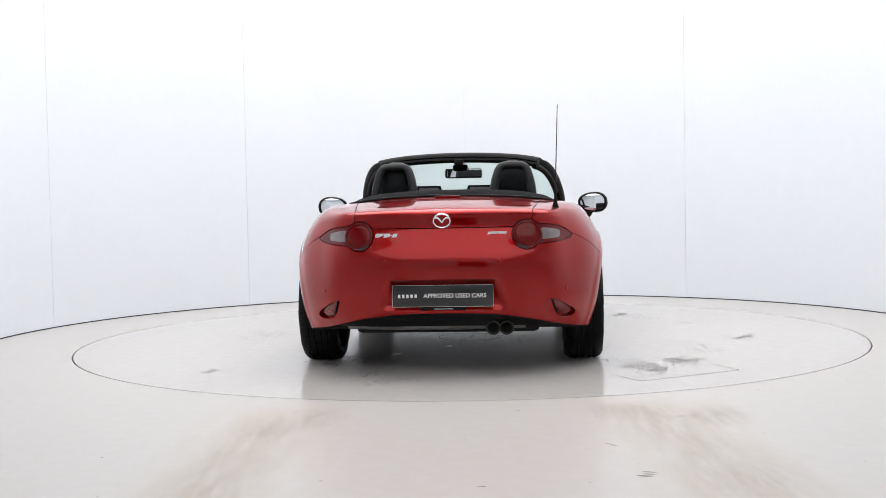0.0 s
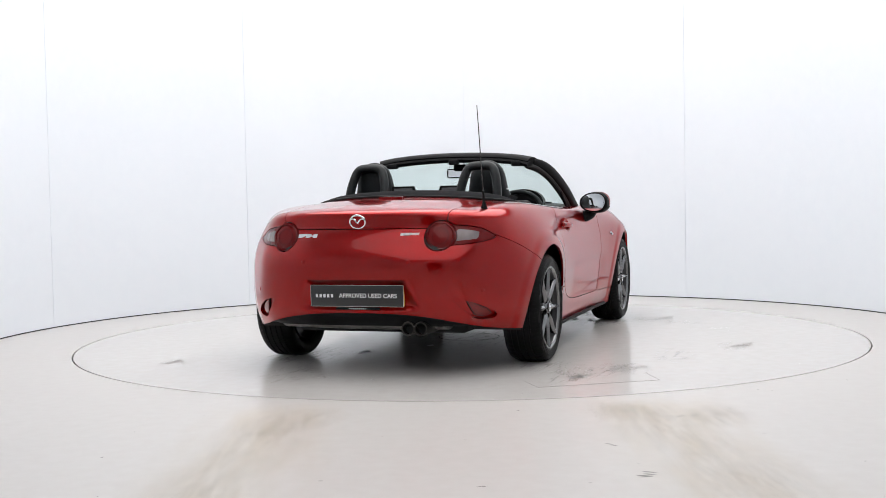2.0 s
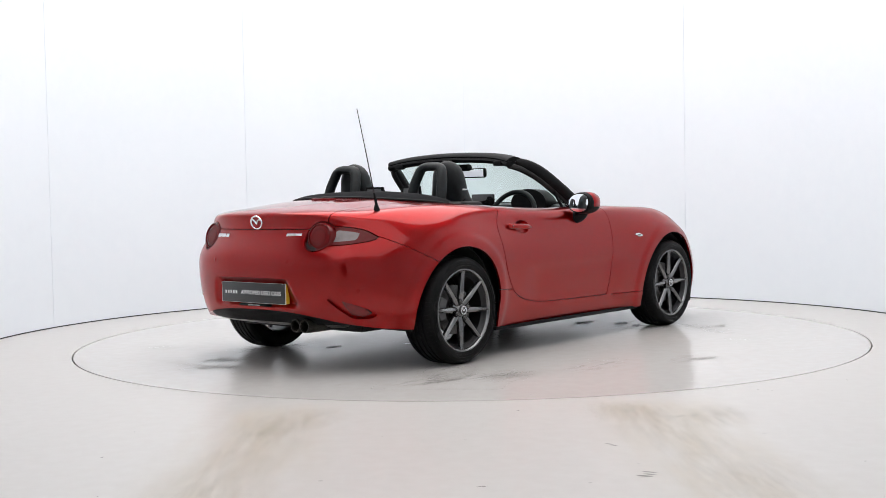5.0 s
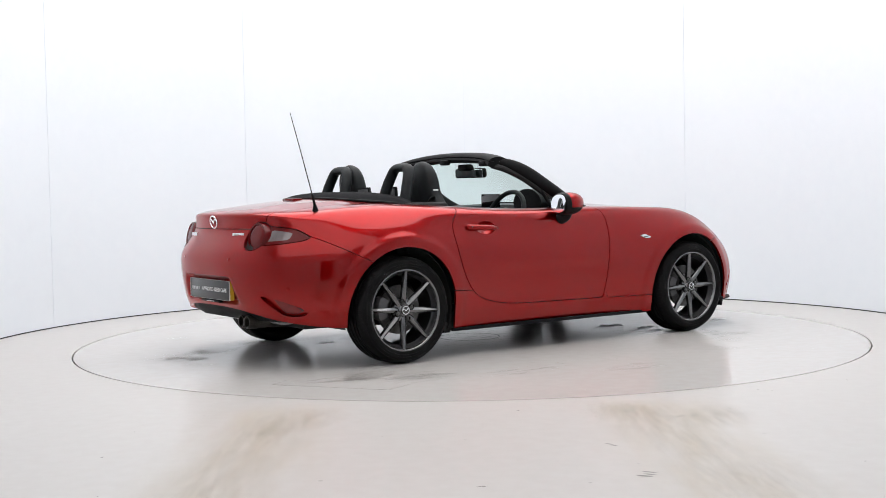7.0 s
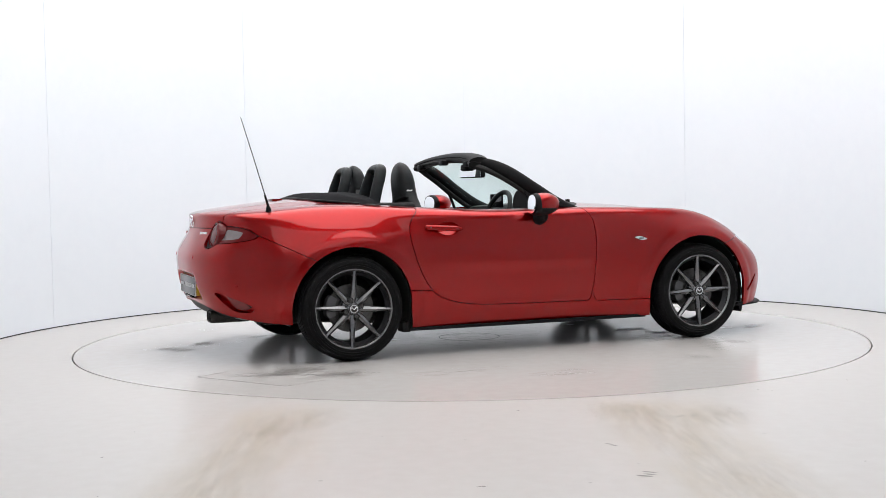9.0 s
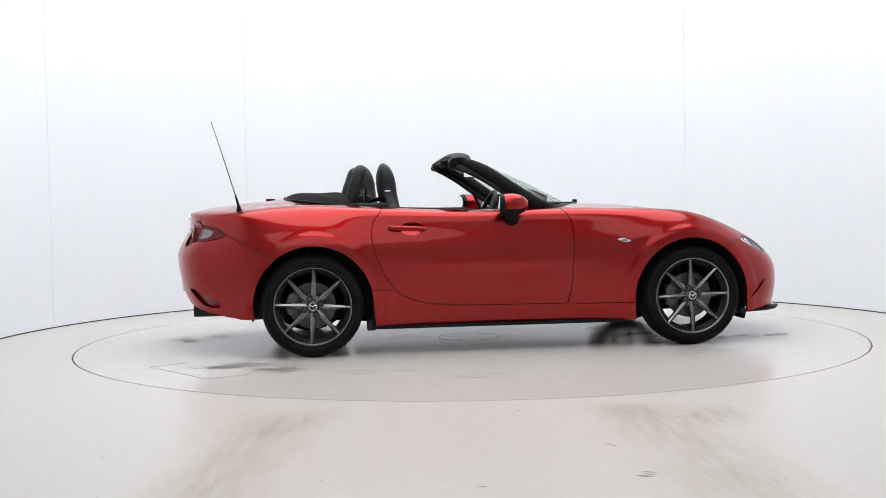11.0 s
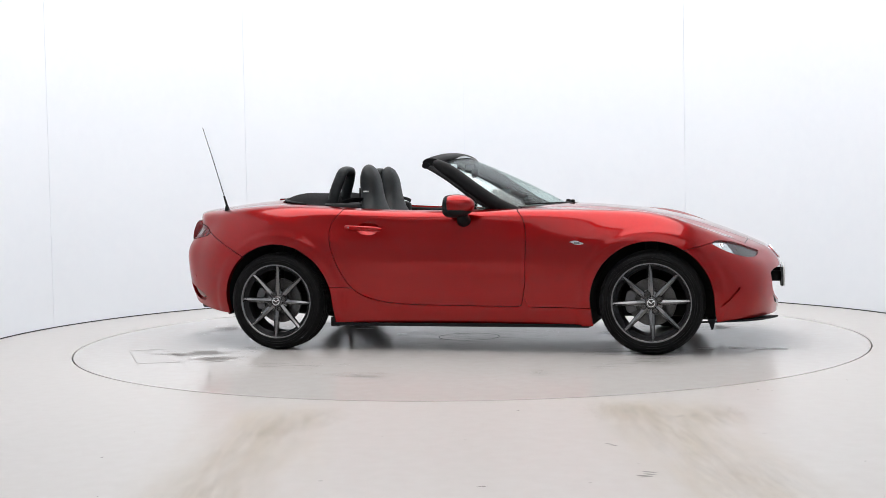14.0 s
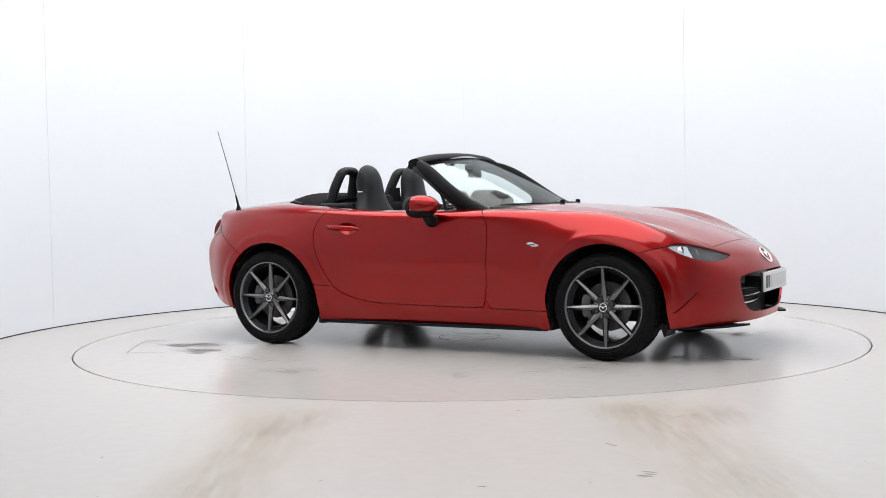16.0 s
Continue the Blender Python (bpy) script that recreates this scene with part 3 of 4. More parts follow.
def shell(region, inset=0.0, rim=0.014, flip=False, whole=False, lift=0.0):
    """A bmesh of one region of the body sheet with its edges folded inwards; whole: with its mirror image."""
    regions = region if isinstance(region, (tuple, set)) else (region,)
    bm, used = bmesh.new(), {}
    faces = [vs for lab, vs in FACES if lab in regions]

    def at(i, s, depth):
        key = (i, s if abs(VERT[i][1]) > 1e-4 else 1, depth)
        if key not in used:
            p, n = VERT[i], NORM[i]
            d = inset + depth - lift
            y = (p[1] - n[1] * d) if abs(p[1]) > 1e-4 else 0.0
            used[key] = bm.verts.new((p[0] - n[0] * d, s * y, p[2] - n[2] * d))
        return used[key]

    edges = {}
    for vs in faces:
        for a, b in zip(vs, vs[1:] + vs[:1]):
            key = (min(a, b), max(a, b))
            edges[key] = None if key in edges else (a, b)
    for s in ((1, -1) if whole else ((-1,) if flip else (1,))):
        loops = [[at(i, s, 0.0) for i in vs] for vs in faces]
        if rim:
            for e in edges.values():
                if e and not (abs(VERT[e[0]][1]) < 1e-4 and abs(VERT[e[1]][1]) < 1e-4):
                    loops.append([at(e[1], s, 0.0), at(e[0], s, 0.0), at(e[0], s, rim), at(e[1], s, rim)])
        for loop in loops:
            if len(set(loop)) == len(loop):
                try:
                    f = bm.faces.new(loop if s > 0 else loop[::-1])
                except ValueError:
                    pass
    # outward faces
    bm.normal_update()
    c = sum(1 if f.normal.dot(Vector((0, f.calc_center_median().y, f.calc_center_median().z - 0.3))) > 0 else -1 for f in bm.faces)
    if c < 0:
        bmesh.ops.reverse_faces(bm, faces=bm.faces)
    return bm


def on_body(y, z, front=False):
    """The body surface at the rear (or front) above a point of the cross plane: place and normal."""
    pts = np.array(VERT)
    d = np.hypot(-pts[:, 1] - abs(y), pts[:, 2] - z) + 9 * ((pts[:, 0] < 1.3) if front else (pts[:, 0] > -1.4))
    i = int(d.argmin())
    flip = -1 if y > 0 else 1
    p, n = VERT[i], NORM[i]
    return Vector((p[0], flip * p[1], p[2])), Vector((n[0], flip * n[1], n[2])).normalized()


def side_y(x, z):
    """Half width of the body's flank at a place seen from the side."""
    pts = np.array(VERT)
    d = np.hypot(pts[:, 0] - x, pts[:, 2] - z) + 9 * (pts[:, 1] > -0.5)
    return -VERT[int(d.argmin())][1]


for name, region, label in (("bonnet", "bonnet", ""), ("boot_lid", "boot", ""), ("rear_bumper", "rear_bumper", ""), ("front_bumper", "front_bumper", "")):
    part(name, shell(region, whole=True, rim=0.030 if name == "rear_bumper" else 0.014), RED, car, label)
for name, region in (("door", "door"), ("rear_wing", "body"), ("front_wing", "front_wing"), ("sill", "sill")):
    for flip in (False, True):
        part(name, shell(region, flip=flip), RED, car)
KEEP = {"body", "bonnet", "boot", "rear_bumper", "front_bumper", "door", "front_wing", "sill", "gap", "tail", "tail_ring", "tail_clear", "head", "head_bright", "reflector", "slit", "repeater"}
part("inner_shell", shell(KEEP, inset=0.016, rim=0.0, whole=True), SHADOW, car, "matt black inner body shell")
for flip in (False, True):
    lamp_body = part("tail_lamp", shell("tail", flip=flip), LENS_DEEP, car, "dark red tail lamp lens")
    y = .437 if flip else -.437
    at, way = on_body(y, .737)
    face = Matrix.Translation(at) @ (way + Vector((-1.3, 0, 0))).to_track_quat("Z", "Y").to_matrix().to_4x4()
    part("lens_ring", lathe([(.066, .009), (.070, .011), (.075, .009), (.078, .002), (.084, -.012), (.084, -.07), (.066, -.07)], 56, face, True), LENS_DEEP, lamp_body, "dark red rim")
    part("round_lens", lathe([(0, .012), (.02, .0117), (.045, .0105), (.062, .008), (.067, .004), (.067, 0), (0, 0)], 56, face), LENS_RED, lamp_body, "round red lens")
    part("light_guide", lathe([(.040, .0120), (.045, .0118), (.045, .009), (.040, .009)], 48, face, True), LENS_DEEP, lamp_body)
    part("clear_lens", shell("tail_clear", flip=flip, rim=0), LENS_CLEAR, lamp_body, "clear indicator lens")
    part("corner_scoop", shell("slit", flip=flip, inset=0.012, rim=0), RED, car)
    hl = part("headlight", shell("head", flip=flip, inset=0.013, rim=0), HOUSING, car, "clear headlight with grey housing")
    part("reflector_bowl", shell("head_bright", flip=flip, inset=0.012, rim=0), SILVER, hl, "bright silver reflector")
    part("lens", shell(("head", "head_bright"), flip=flip, rim=0.01), LAMP_GLASS, hl, "clear glass lens")
    part("rear_reflector", shell("reflector", flip=flip, inset=0.012, rim=0.01), REFLECTOR, car, "red corner reflector")
    part("corner_recess", shell("fog_pit", flip=flip, inset=0.024, rim=0), RED, car)

# ---- wheels ----
OUT = Matrix.Rotation(math.pi / 2, 4, "X")  # local z of a wheel points out of the car's right side


def make_wheel():
    grooves = []
    for h in (-.052, -.085, -.120, -.153):
        grooves += [(.303, h + .006), (.2965, h + .004), (.2965, h - .004), (.303, h - .006)]
    tyre = [(.222, -.012), (.230, .000), (.246, .006), (.270, .007), (.287, -.002), (.297, -.018), (.3025, -.034)] + grooves + [(.3025, -.171), (.297, -.187), (.287, -.203), (.270, -.210), (.246, -.207), (.228, -.195), (.222, -.185)]
    barrel = [(.219, -.004), (.224, .001), (.231, .001), (.233, -.004), (.226, -.014), (.218, -.018), (.216, -.016)]
    inner = [(.209, -.021), (.203, -.035), (.198, -.17), (.212, -.195), (.208, -.197), (.193, -.172), (.197, -.036), (.215, -.017), (.216, -.012)]
    wheel = part("wheel", lathe(barrel, 72, OUT, True), ALLOY, car, "gunmetal eight-spoke alloy wheel with black tyre")
    part("rim_barrel", lathe(inner, 72, OUT, True), DARK_ALLOY, wheel, "dark painted inner rim")
    tread = lathe(tyre, 160, OUT, True)
    for v in tread.verts:
        r, a = math.hypot(v.co.x, v.co.z), math.atan2(v.co.z, v.co.x)
        if r > .2955 and round(a / (2 * math.pi) * 160) % 3 == 0 and not (.05 < v.co.y < .155):
            v.co.x, v.co.z = v.co.x * .994, v.co.z * .994
        elif .268 < r < .272:
            v.co.y -= .002 * math.sin(9 * a)
    for r in (.2500, .2625, .2800):
        h = np.interp(r, (.246, .270, .287), (.006, .007, -.002))
        merge(tread, lathe([(r - .0014, h - .001), (r - .0006, h + .0018), (r + .0006, h + .0018), (r + .0014, h - .001)], 96, OUT, True))
    for k in range(80):
        turn = OUT @ Matrix.Rotation(2 * math.pi * k / 80, 4, "Z")
        merge(tread, tube([turn @ Vector(p) for p in ((.2855, 0, -.0012), (.2920, .002, -.0100), (.2975, .004, -.0195), (.3020, .005, -.0330))], .0011, 4))
    part("tyre", tread, RUBBER, wheel, "black low-profile tyre with grooved tread")
    # one spoke: a ridged blade from the hub to the rim
    stations = ((.020, .0165, -.020), (.045, .0175, -.016), (.072, .0185, -.009), (.100, .0175, -.006), (.150, .0140, -.005), (.200, .0120, -.003), (.2225, .0110, .000), (.2265, .0060, .001))
    verts, faces = [], []
    for r, half, top in stations:
        for w, d in ((-half, -.032), (-half, -.014), (-half * .80, -.009), (-.0008, 0), (.0008, 0), (half * .80, -.009), (half, -.014), (half, -.032)):
            verts.append((r, w, top + d))
    for i in range(len(stations) - 1):
        for k in range(8):
            faces.append((i * 8 + k, i * 8 + (k + 1) % 8, i * 8 + 8 + (k + 1) % 8, i * 8 + 8 + k))
    faces += [tuple(range(8)), tuple(range(len(verts) - 8, len(verts)))]
    first = None
    for k in range(8):
        turn = Matrix.Rotation(radians(45 * k - 3), 4, "Z")
        if first is None:
            first = part("spoke", solid(verts, faces), ALLOY, wheel, smooth=12)
            ob = first
        else:
            ob = new("spoke", first.data)
            ob.parent = wheel
        ob.matrix_basis = OUT @ turn
    part("hub", lathe([(0, -.012), (.031, -.012), (.034, -.015), (.040, -.024), (.050, -.027), (.066, -.030), (.068, -.058), (0, -.058)], 48, OUT), ALLOY, wheel)
    part("hub_cap", lathe([(0, -.004), (.024, -.005), (.028, -.009), (.029, -.016), (0, -.016)], 40, OUT), GLOSS, wheel, "gloss black centre cap")
    bm = lathe([(.0200, -.0030), (.0240, -.0030), (.0240, -.006), (.0200, -.006)], 32, OUT, True)
    for s in (-1, 1):
        merge(bm, tube([OUT @ Vector((0, -.004, -.004)), OUT @ Vector((s * .012, .008, -.004)), OUT @ Vector((s * .020, .005, -.004))], .0028, 6))
    part("emblem", bm, SILVER, wheel, "silver winged emblem")
    nut = None
    for a in (110, 20, -70, -160):
        if nut is None:
            nut = part("lug_nut", lathe([(0, -.006), (.007, -.006), (.0095, -.010), (.0095, -.024), (.013, -.026), (0, -.026)], 6, OUT), DARK_STEEL, wheel, smooth=20)
            ob = nut
        else:
            ob = new("lug_nut", nut.data)
            ob.parent = wheel
        ob.matrix_basis = OUT @ Matrix.Translation((.049 * math.cos(radians(a)), .049 * math.sin(radians(a)), 0)) @ OUT.inverted()
        part("nut_hole", lathe([(0, -.0150), (.0135, -.0150), (.0140, -.0115), (.0160, -.0115), (.0165, -.030), (0, -.030)], 20, OUT @ Matrix.Translation((.049 * math.cos(radians(a)), .049 * math.sin(radians(a)), 0))), GLOSS, wheel, "dark bolt hole")
    part("brake_disc", lathe([(0, -.062), (.075, -.062), (.078, -.075), (.138, -.075), (.139, -.095), (0, -.095)], 56, OUT), DARK_STEEL, wheel, "bare steel brake disc")
    cal = bmesh.new()
    rings = []
    for k in range(10):
        a0 = radians(146 + 6.2 * k)
        out = .155 - .012 * (k in (0, 9))
        rings.append([cal.verts.new((r * math.cos(a0), r * math.sin(a0), z)) for r, z in ((.10, -.11), (out, -.11), (out + .002, -.08), (out - .004, -.055), (.10, -.052))])
    for r0, r1 in zip(rings, rings[1:]):
        for i in range(5):
            cal.faces.new((r0[i], r0[(i + 1) % 5], r1[(i + 1) % 5], r1[i]))
    cal.faces.new(rings[0])
    cal.faces.new(rings[-1])
    bmesh.ops.recalc_face_normals(cal, faces=cal.faces)
    cal.transform(OUT)
    part("caliper", cal, GREY_TRIM, wheel, "dark grey brake caliper")
    return wheel


wheel = make_wheel()
wheel.matrix_basis = pose(-AXLE, -.845, HUB_Z)
copy_thing(wheel, pose(AXLE, -.845, HUB_Z, 0, -5, 0))
copy_thing(wheel, pose(-AXLE, .845, HUB_Z, 0, 13, 180))
copy_thing(wheel, pose(AXLE, .845, HUB_Z, 0, 20, 180))
for ax in (-AXLE + .005, AXLE):
    for s in (-1, 1):
        prof = [(ax + .372 * math.cos(radians(a)), HUB_Z + .372 * math.sin(radians(a))) for a in range(-22, 203, 9)]
        part("arch_liner", grid(lambda u, v: (prof[round(u * 24)][0], s * (.42 + .345 * v), prof[round(u * 24)][1]), 25, 5, .006), SHADOW, car, "matt black wheel arch liner")
        inner = [(x, s * y, z) for y in (.42, .428) for x, z in prof] + [(ax - .33, s * .42, .20), (ax + .33, s * .42, .20)]
        part("arch_wall", solid(inner, [tuple(range(25)), tuple(range(25, 50))] + [(k, k + 1, 26 + k, 25 + k) for k in range(24)]), SHADOW, car)
        part("axle", tube([(ax, s * .25, HUB_Z), (ax, s * .76, HUB_Z)], .035, 12), SHADOW, car)
        part("coil_strut", tube([(ax, s * .60, HUB_Z - .02), (ax - .02, s * .56, .66)], .04, 12), SHADOW, car)

# ---- underside, bumpers' black trim, exhaust ----
part("floor_pan", box(-.80, .80, -.72, .72, .145, .25, .02), SHADOW, car, "matt black floor pan")
part("rear_subframe", box(-1.62, -.78, -.50, .50, .20, .34, .03), SHADOW, car)
part("front_subframe", box(.78, 1.72, -.50, .50, .19, .36, .03), SHADOW, car)
part("silencer", tube(spline([(-1.66, .52, .285), (-1.68, .2, .28), (-1.69, -.1, .28), (-1.68, -.42, .285)], 14), .055, 20, 1.9), STEEL, car, "dirty steel exhaust silencer")
part("heat_shield", box(-1.80, -1.30, -.42, .42, .256, .264, .004), RUST, car, "dull aluminium heat shield")
for y in (-.325, -.255):
    part("exhaust_pipe", lathe([(.030, .0), (.036, .0), (.038, .01), (.038, .23), (.034, .23), (.034, .012), (.030, .01)], 28, Matrix.Translation((-1.885, y, .252)) @ Matrix.Rotation(math.pi / 2, 4, "Y")), RUST, car, "sooty round exhaust pipe")
    part("pipe_inside", lathe([(0, .06), (.034, .06), (.034, .065), (0, .065)], 24, Matrix.Translation((-1.885, y, .252)) @ Matrix.Rotation(math.pi / 2, 4, "Y")), SHADOW, car)


def bottom_edge(s):
    """Half of the body's lower line, by half width."""
    y = abs(s)
    return np.interp(y, (0, .30, .515, .635), (-1.930, -1.918, -1.845, -1.71)), np.interp(y, (0, .30, .43, .515, .58, .635), (.34, .331, .308, .288, .268, .252))


def diffuser(u, v):
    y = (u - .5) * 1.27
    x, z = bottom_edge(y)
    low = .262 - .008 * (abs(y) / .64) ** 2
    return (x + .020 + .05 * v * v, y, z + .010 + (min(low, z - .001) - z - .010) * v)


part("rear_diffuser", grid(diffuser, 41, 7, .012), BLACK, car, "matt black rear valance")


def splitter(u, v):
    y = (u - .5) * 1.60
    x = np.interp(abs(y), (0, .22, .46, .62, .70, .77, .80), (1.875, 1.865, 1.810, 1.735, 1.66, 1.53, 1.44))
    n = 1 - min(1, abs(y) / .8) ** 3
    return (x - .10 + v * (.10 + .035 * n + .012), y * (1 + .012 * v), .193 + .004 * v)


for s in (-1, 1):
    part("front_splitter", grid(lambda u, v: splitter(.5 + s * (.26 + .235 * u), v), 25, 5, .010), BLACK, car, "black front lip")
for s in (-1, 1):
    part("side_skirt", box(-.79, .79, s * .775 - .012, s * .775 + .012, .150, .170, .004), BLACK, car, "black strip under the sill")
    part("mud_flap", solid([(1.47, s * .64, .21), (1.515, s * .64, .21), (1.50, s * .64, .148), (1.49, s * .64, .148), (1.47, s * .80, .21), (1.515, s * .80, .21), (1.50, s * .80, .148), (1.49, s * .80, .148)],
         [(0, 1, 2, 3), (4, 5, 6, 7), (0, 1, 5, 4), (1, 2, 6, 5), (2, 3, 7, 6), (3, 0, 4, 7)]), BLACK, car)
    part("jacking_tab", box(-.83, -.78, s * .70 - .05, s * .70 + .05, .14, .20, .006), SHADOW, car)

# ---- grille and plates ----
mouth = part("grille", box(1.62, 1.64, -.46, .48, .20, .50), SHADOW, car, "black grille with thin chrome-edged bars")
for z, r in ((.285, 1.765), (.330, 1.785), (.375, 1.795)):
    pts = [(r - .55 * y * y, y, z + .03 * y * y) for y in np.linspace(-.37, .37, 17)]
    part("grille_bar", tube(pts, .0045, 8), SILVER if z < .36 else GREY_TRIM, mouth)
part("bumper_beam", box(1.68, 1.745, -.42, .42, .400, .450, .01), GREY_TRIM, mouth, "grey bumper beam")
plate = part("front_plate", box(1.897, 1.905, -.26, .26, .360, .472, .003), PLATE_WHITE, car, "white front number plate")
part("plate_frame", box(1.880, 1.8965, -.262, .262, .358, .474, .003), GLOSS, plate)
for y, half, paint in ((-.212, .022, GREY_TRIM), (-.158, .018, GREY_TRIM), (.06, .17, PALE)):
    part("plate_mark", box(1.9055, 1.907, y - half, y + half, .380, .452), paint, plate)
for s in (-1, 1):
    part("plate_bracket", box(1.78, 1.882, s * .20 - .02, s * .20 + .02, .385, .445, .004), BLACK, car)
rear_plate = part("rear_plate", box(-1.962, -1.955, -.26, .26, .372, .484, .003), PLATE, car, "black dealer plate with white lettering and yellow edge")
bm = bmesh.new()
for a in ((-1.963, -1.957, -.260, .260, .4828, .484), (-1.963, -1.957, -.260, .260, .372, .3732), (-1.963, -1.957, -.2605, -.2593, .374, .482), (-1.963, -1.957, .2593, .2605, .374, .482)):
    merge(bm, box(*a))
part("plate_edge", bm, PLATE_WHITE, rear_plate, "thin pale border")
part("yellow_backing", box(-1.9545, -1.930, -.2585, .2585, .374, .482, .002), PLATE_YELLOW, rear_plate, "yellow backing plate")
BACK = Matrix(((0, 0, -1, 0), (-1, 0, 0, 0), (0, 1, 0, 0), (0, 0, 0, 1)))  # letters that face rearwards
writing("lettering", "APPROVED USED CARS", .0312, .0006, PLATE_WHITE, rear_plate, Matrix.Translation((-1.9632, -.0635, .428)) @ BACK, 1.0, "white lettering")
bm = bmesh.new()
for k in range(5):
    merge(bm, box(-1.9640, -1.9625, .2245 - k * .0215 - .0062, .2245 - k * .0215 + .0062, .419, .437))
part("name_bars", bm, PLATE_WHITE, rear_plate, "white bars in place of a name")
rear_plate.location.x = .006
part("plate_light", box(-1.945, -1.918, -.12, .12, .493, .498, .002), BLACK, car)
part("dealer_strip", box(-1.954, -1.920, -.12, .12, .355, .366, .001), BLACK, car)
bm = bmesh.new()
for k in range(9):
    merge(bm, box(-1.9555, -1.9542, -.052 + k * .011, -.044 + k * .011, .3585, .3625))
part("dealer_marks", bm, PLATE_WHITE, car, "tiny white marks")


def emblem(name, m, parent):
    """Oval ring with a winged v, as plain shapes."""
    n = 48
    ring = [(.043 * math.cos(2 * math.pi * k / n), .035 * math.sin(2 * math.pi * k / n), 0) for k in range(n + 1)]
    bm = tube(ring, .0048, 8, 1.0, False)
    for s in (-1, 1):
        merge(bm, tube(spline([(0, -.009, 0), (s * .014, .010, .001), (s * .026, .016, .001), (s * .039, .010, 0)], 10), [.004, .0045, .005, .005, .0045, .004, .004, .0035, .003, .003], 8))
    bm.transform(m)
    return part(name, bm, CHROME, parent, "chrome oval emblem")


emblem("rear_emblem", Matrix.Translation(on_body(0, .815)[0] + Vector((-.004, 0, 0))) @ Matrix.Rotation(radians(-9), 4, "Y") @ BACK, car)
FRONT = Matrix(((0, 0, 1, 0), (1, 0, 0, 0), (0, 1, 0, 0), (0, 0, 0, 1)))
emblem("front_emblem", Matrix.Translation(on_body(0, .556, True)[0] + Vector((.003, 0, .002))) @ Matrix.Rotation(radians(-38), 4, "Y") @ FRONT @ Matrix.Scale(1.4, 4), car)
bm = bmesh.new()
for y0, w, half in ((.328, .042, .010), (.287, .030, .010), (.264, .010, .003), (.245, .024, .010)):
    at = on_body(y0, .741)[0]
    merge(bm, solid([(at.x + dx, y0 - e * w / 2 - z * .35, .741 + z) for dx in (-.009, .004) for e, z in ((-1, -half), (1, -half), (1, half), (-1, half))],
                    [(0, 1, 2, 3), (7, 6, 5, 4), (0, 4, 5, 1), (1, 5, 6, 2), (2, 6, 7, 3), (3, 7, 4, 0)]))
part("model_badge", bm, CHROME, car, "small chrome model badge")
xs = [on_body(y, .743)[0].x for y in (-.233, -.335)]
sport = part("sport_badge", solid([(x + dx, y - z * .35, .743 + z) for dx in (-.004, .006) for x, y, z in ((xs[0], -.235, -.0105), (xs[1], -.331, -.0105), (xs[1], -.331, .0105), (xs[0], -.235, .0105))],
             [(0, 1, 2, 3), (7, 6, 5, 4), (0, 4, 5, 1), (1, 5, 6, 2), (2, 6, 7, 3), (3, 7, 4, 0)]), CHROME, car, "small silver bar badge")
part("badge_bar", solid([(x + dx, y - z * .35, .7445 + z) for dx in (-.0052, -.003) for x, y, z in ((xs[0], -.250, -.004), (xs[1], -.316, -.004), (xs[1], -.316, .005), (xs[0], -.250, .005))],
             [(0, 1, 2, 3), (7, 6, 5, 4), (0, 4, 5, 1), (1, 5, 6, 2), (2, 6, 7, 3), (3, 7, 4, 0)]), PALE, sport)

# ---- windscreen, its frame, mirrors ----


def screen(u, v):
    s = 2 * u - 1
    base = Vector((.560 - .29 * s * s, .655 * s, .868 - .018 * s * s))
    top = Vector((-.140 - .085 * s * s, .525 * s, 1.200 - .048 * s * s))
    p = base.lerp(top, v)
    p.x += .012 * math.sin(math.pi * v) * (1 - .3 * s * s)
    p.z += .008 * math.sin(math.pi * v)
    return p


ws = part("windscreen", grid(screen, 33, 17, .005), WINDSCREEN, car, "clear greenish windscreen in a black frame")
ws.visible_shadow = False
part("black_band", grid(lambda u, v: screen(.01 + .98 * u, .94 + .10 * v) + Vector((.002, 0, .005)), 33, 5, .003), GLOSS, ws, "black band along the top of the glass")
for s in (-1, 1):
    path = spline([(.40, s * .665, .80), (.235, s * .668, .875), (.09, s * .648, .968), (-.05, s * .605, 1.065), (-.15, s * .555, 1.122), (-.213, s * .495, 1.150)], 30)
    part("windscreen_pillar", tube(path, [.042] * 20 + [.041, .040, .039, .037, .035, .033, .031, .029, .027, .025], 14, .75), BLACK, ws, "black windscreen pillar")
    part("pillar_seal", tube([p + Vector((-.036, -s * .012, -.026)) for p in path[3:]], .019, 10), SHADOW, ws)
    part("quarter_post", tube([(.085, s * .672, .84), (.012, s * .632, .985)], .010, 8), BLACK, ws)
    pane = part("quarter_glass", solid([(.09, s * .670, .85), (.20, s * .672, .85), (.02, s * .634, .98), (.09, s * .667, .85), (.20, s * .669, .85), (.02, s * .631, .98)], [(0, 1, 2), (3, 5, 4), (0, 3, 4, 1), (1, 4, 5, 2), (2, 5, 3, 0)]), WINDSCREEN, ws)
    pane.visible_shadow = False
hdr = [(-.205 - .035 * (y / .5) ** 4 + .02, y, 1.192 - .028 * (y / .5) ** 2 - .010 * (y / .5) ** 6) for y in np.linspace(-.52, .52, 27)]
part("windscreen_header", tube(hdr, .028, 14, 2.2), BLACK, ws, "gloss black header rail")
part("header_lining", tube([(x - .035, y * .98, z - .020) for x, y, z in hdr], .020, 10, 1.6), BLACK, ws)
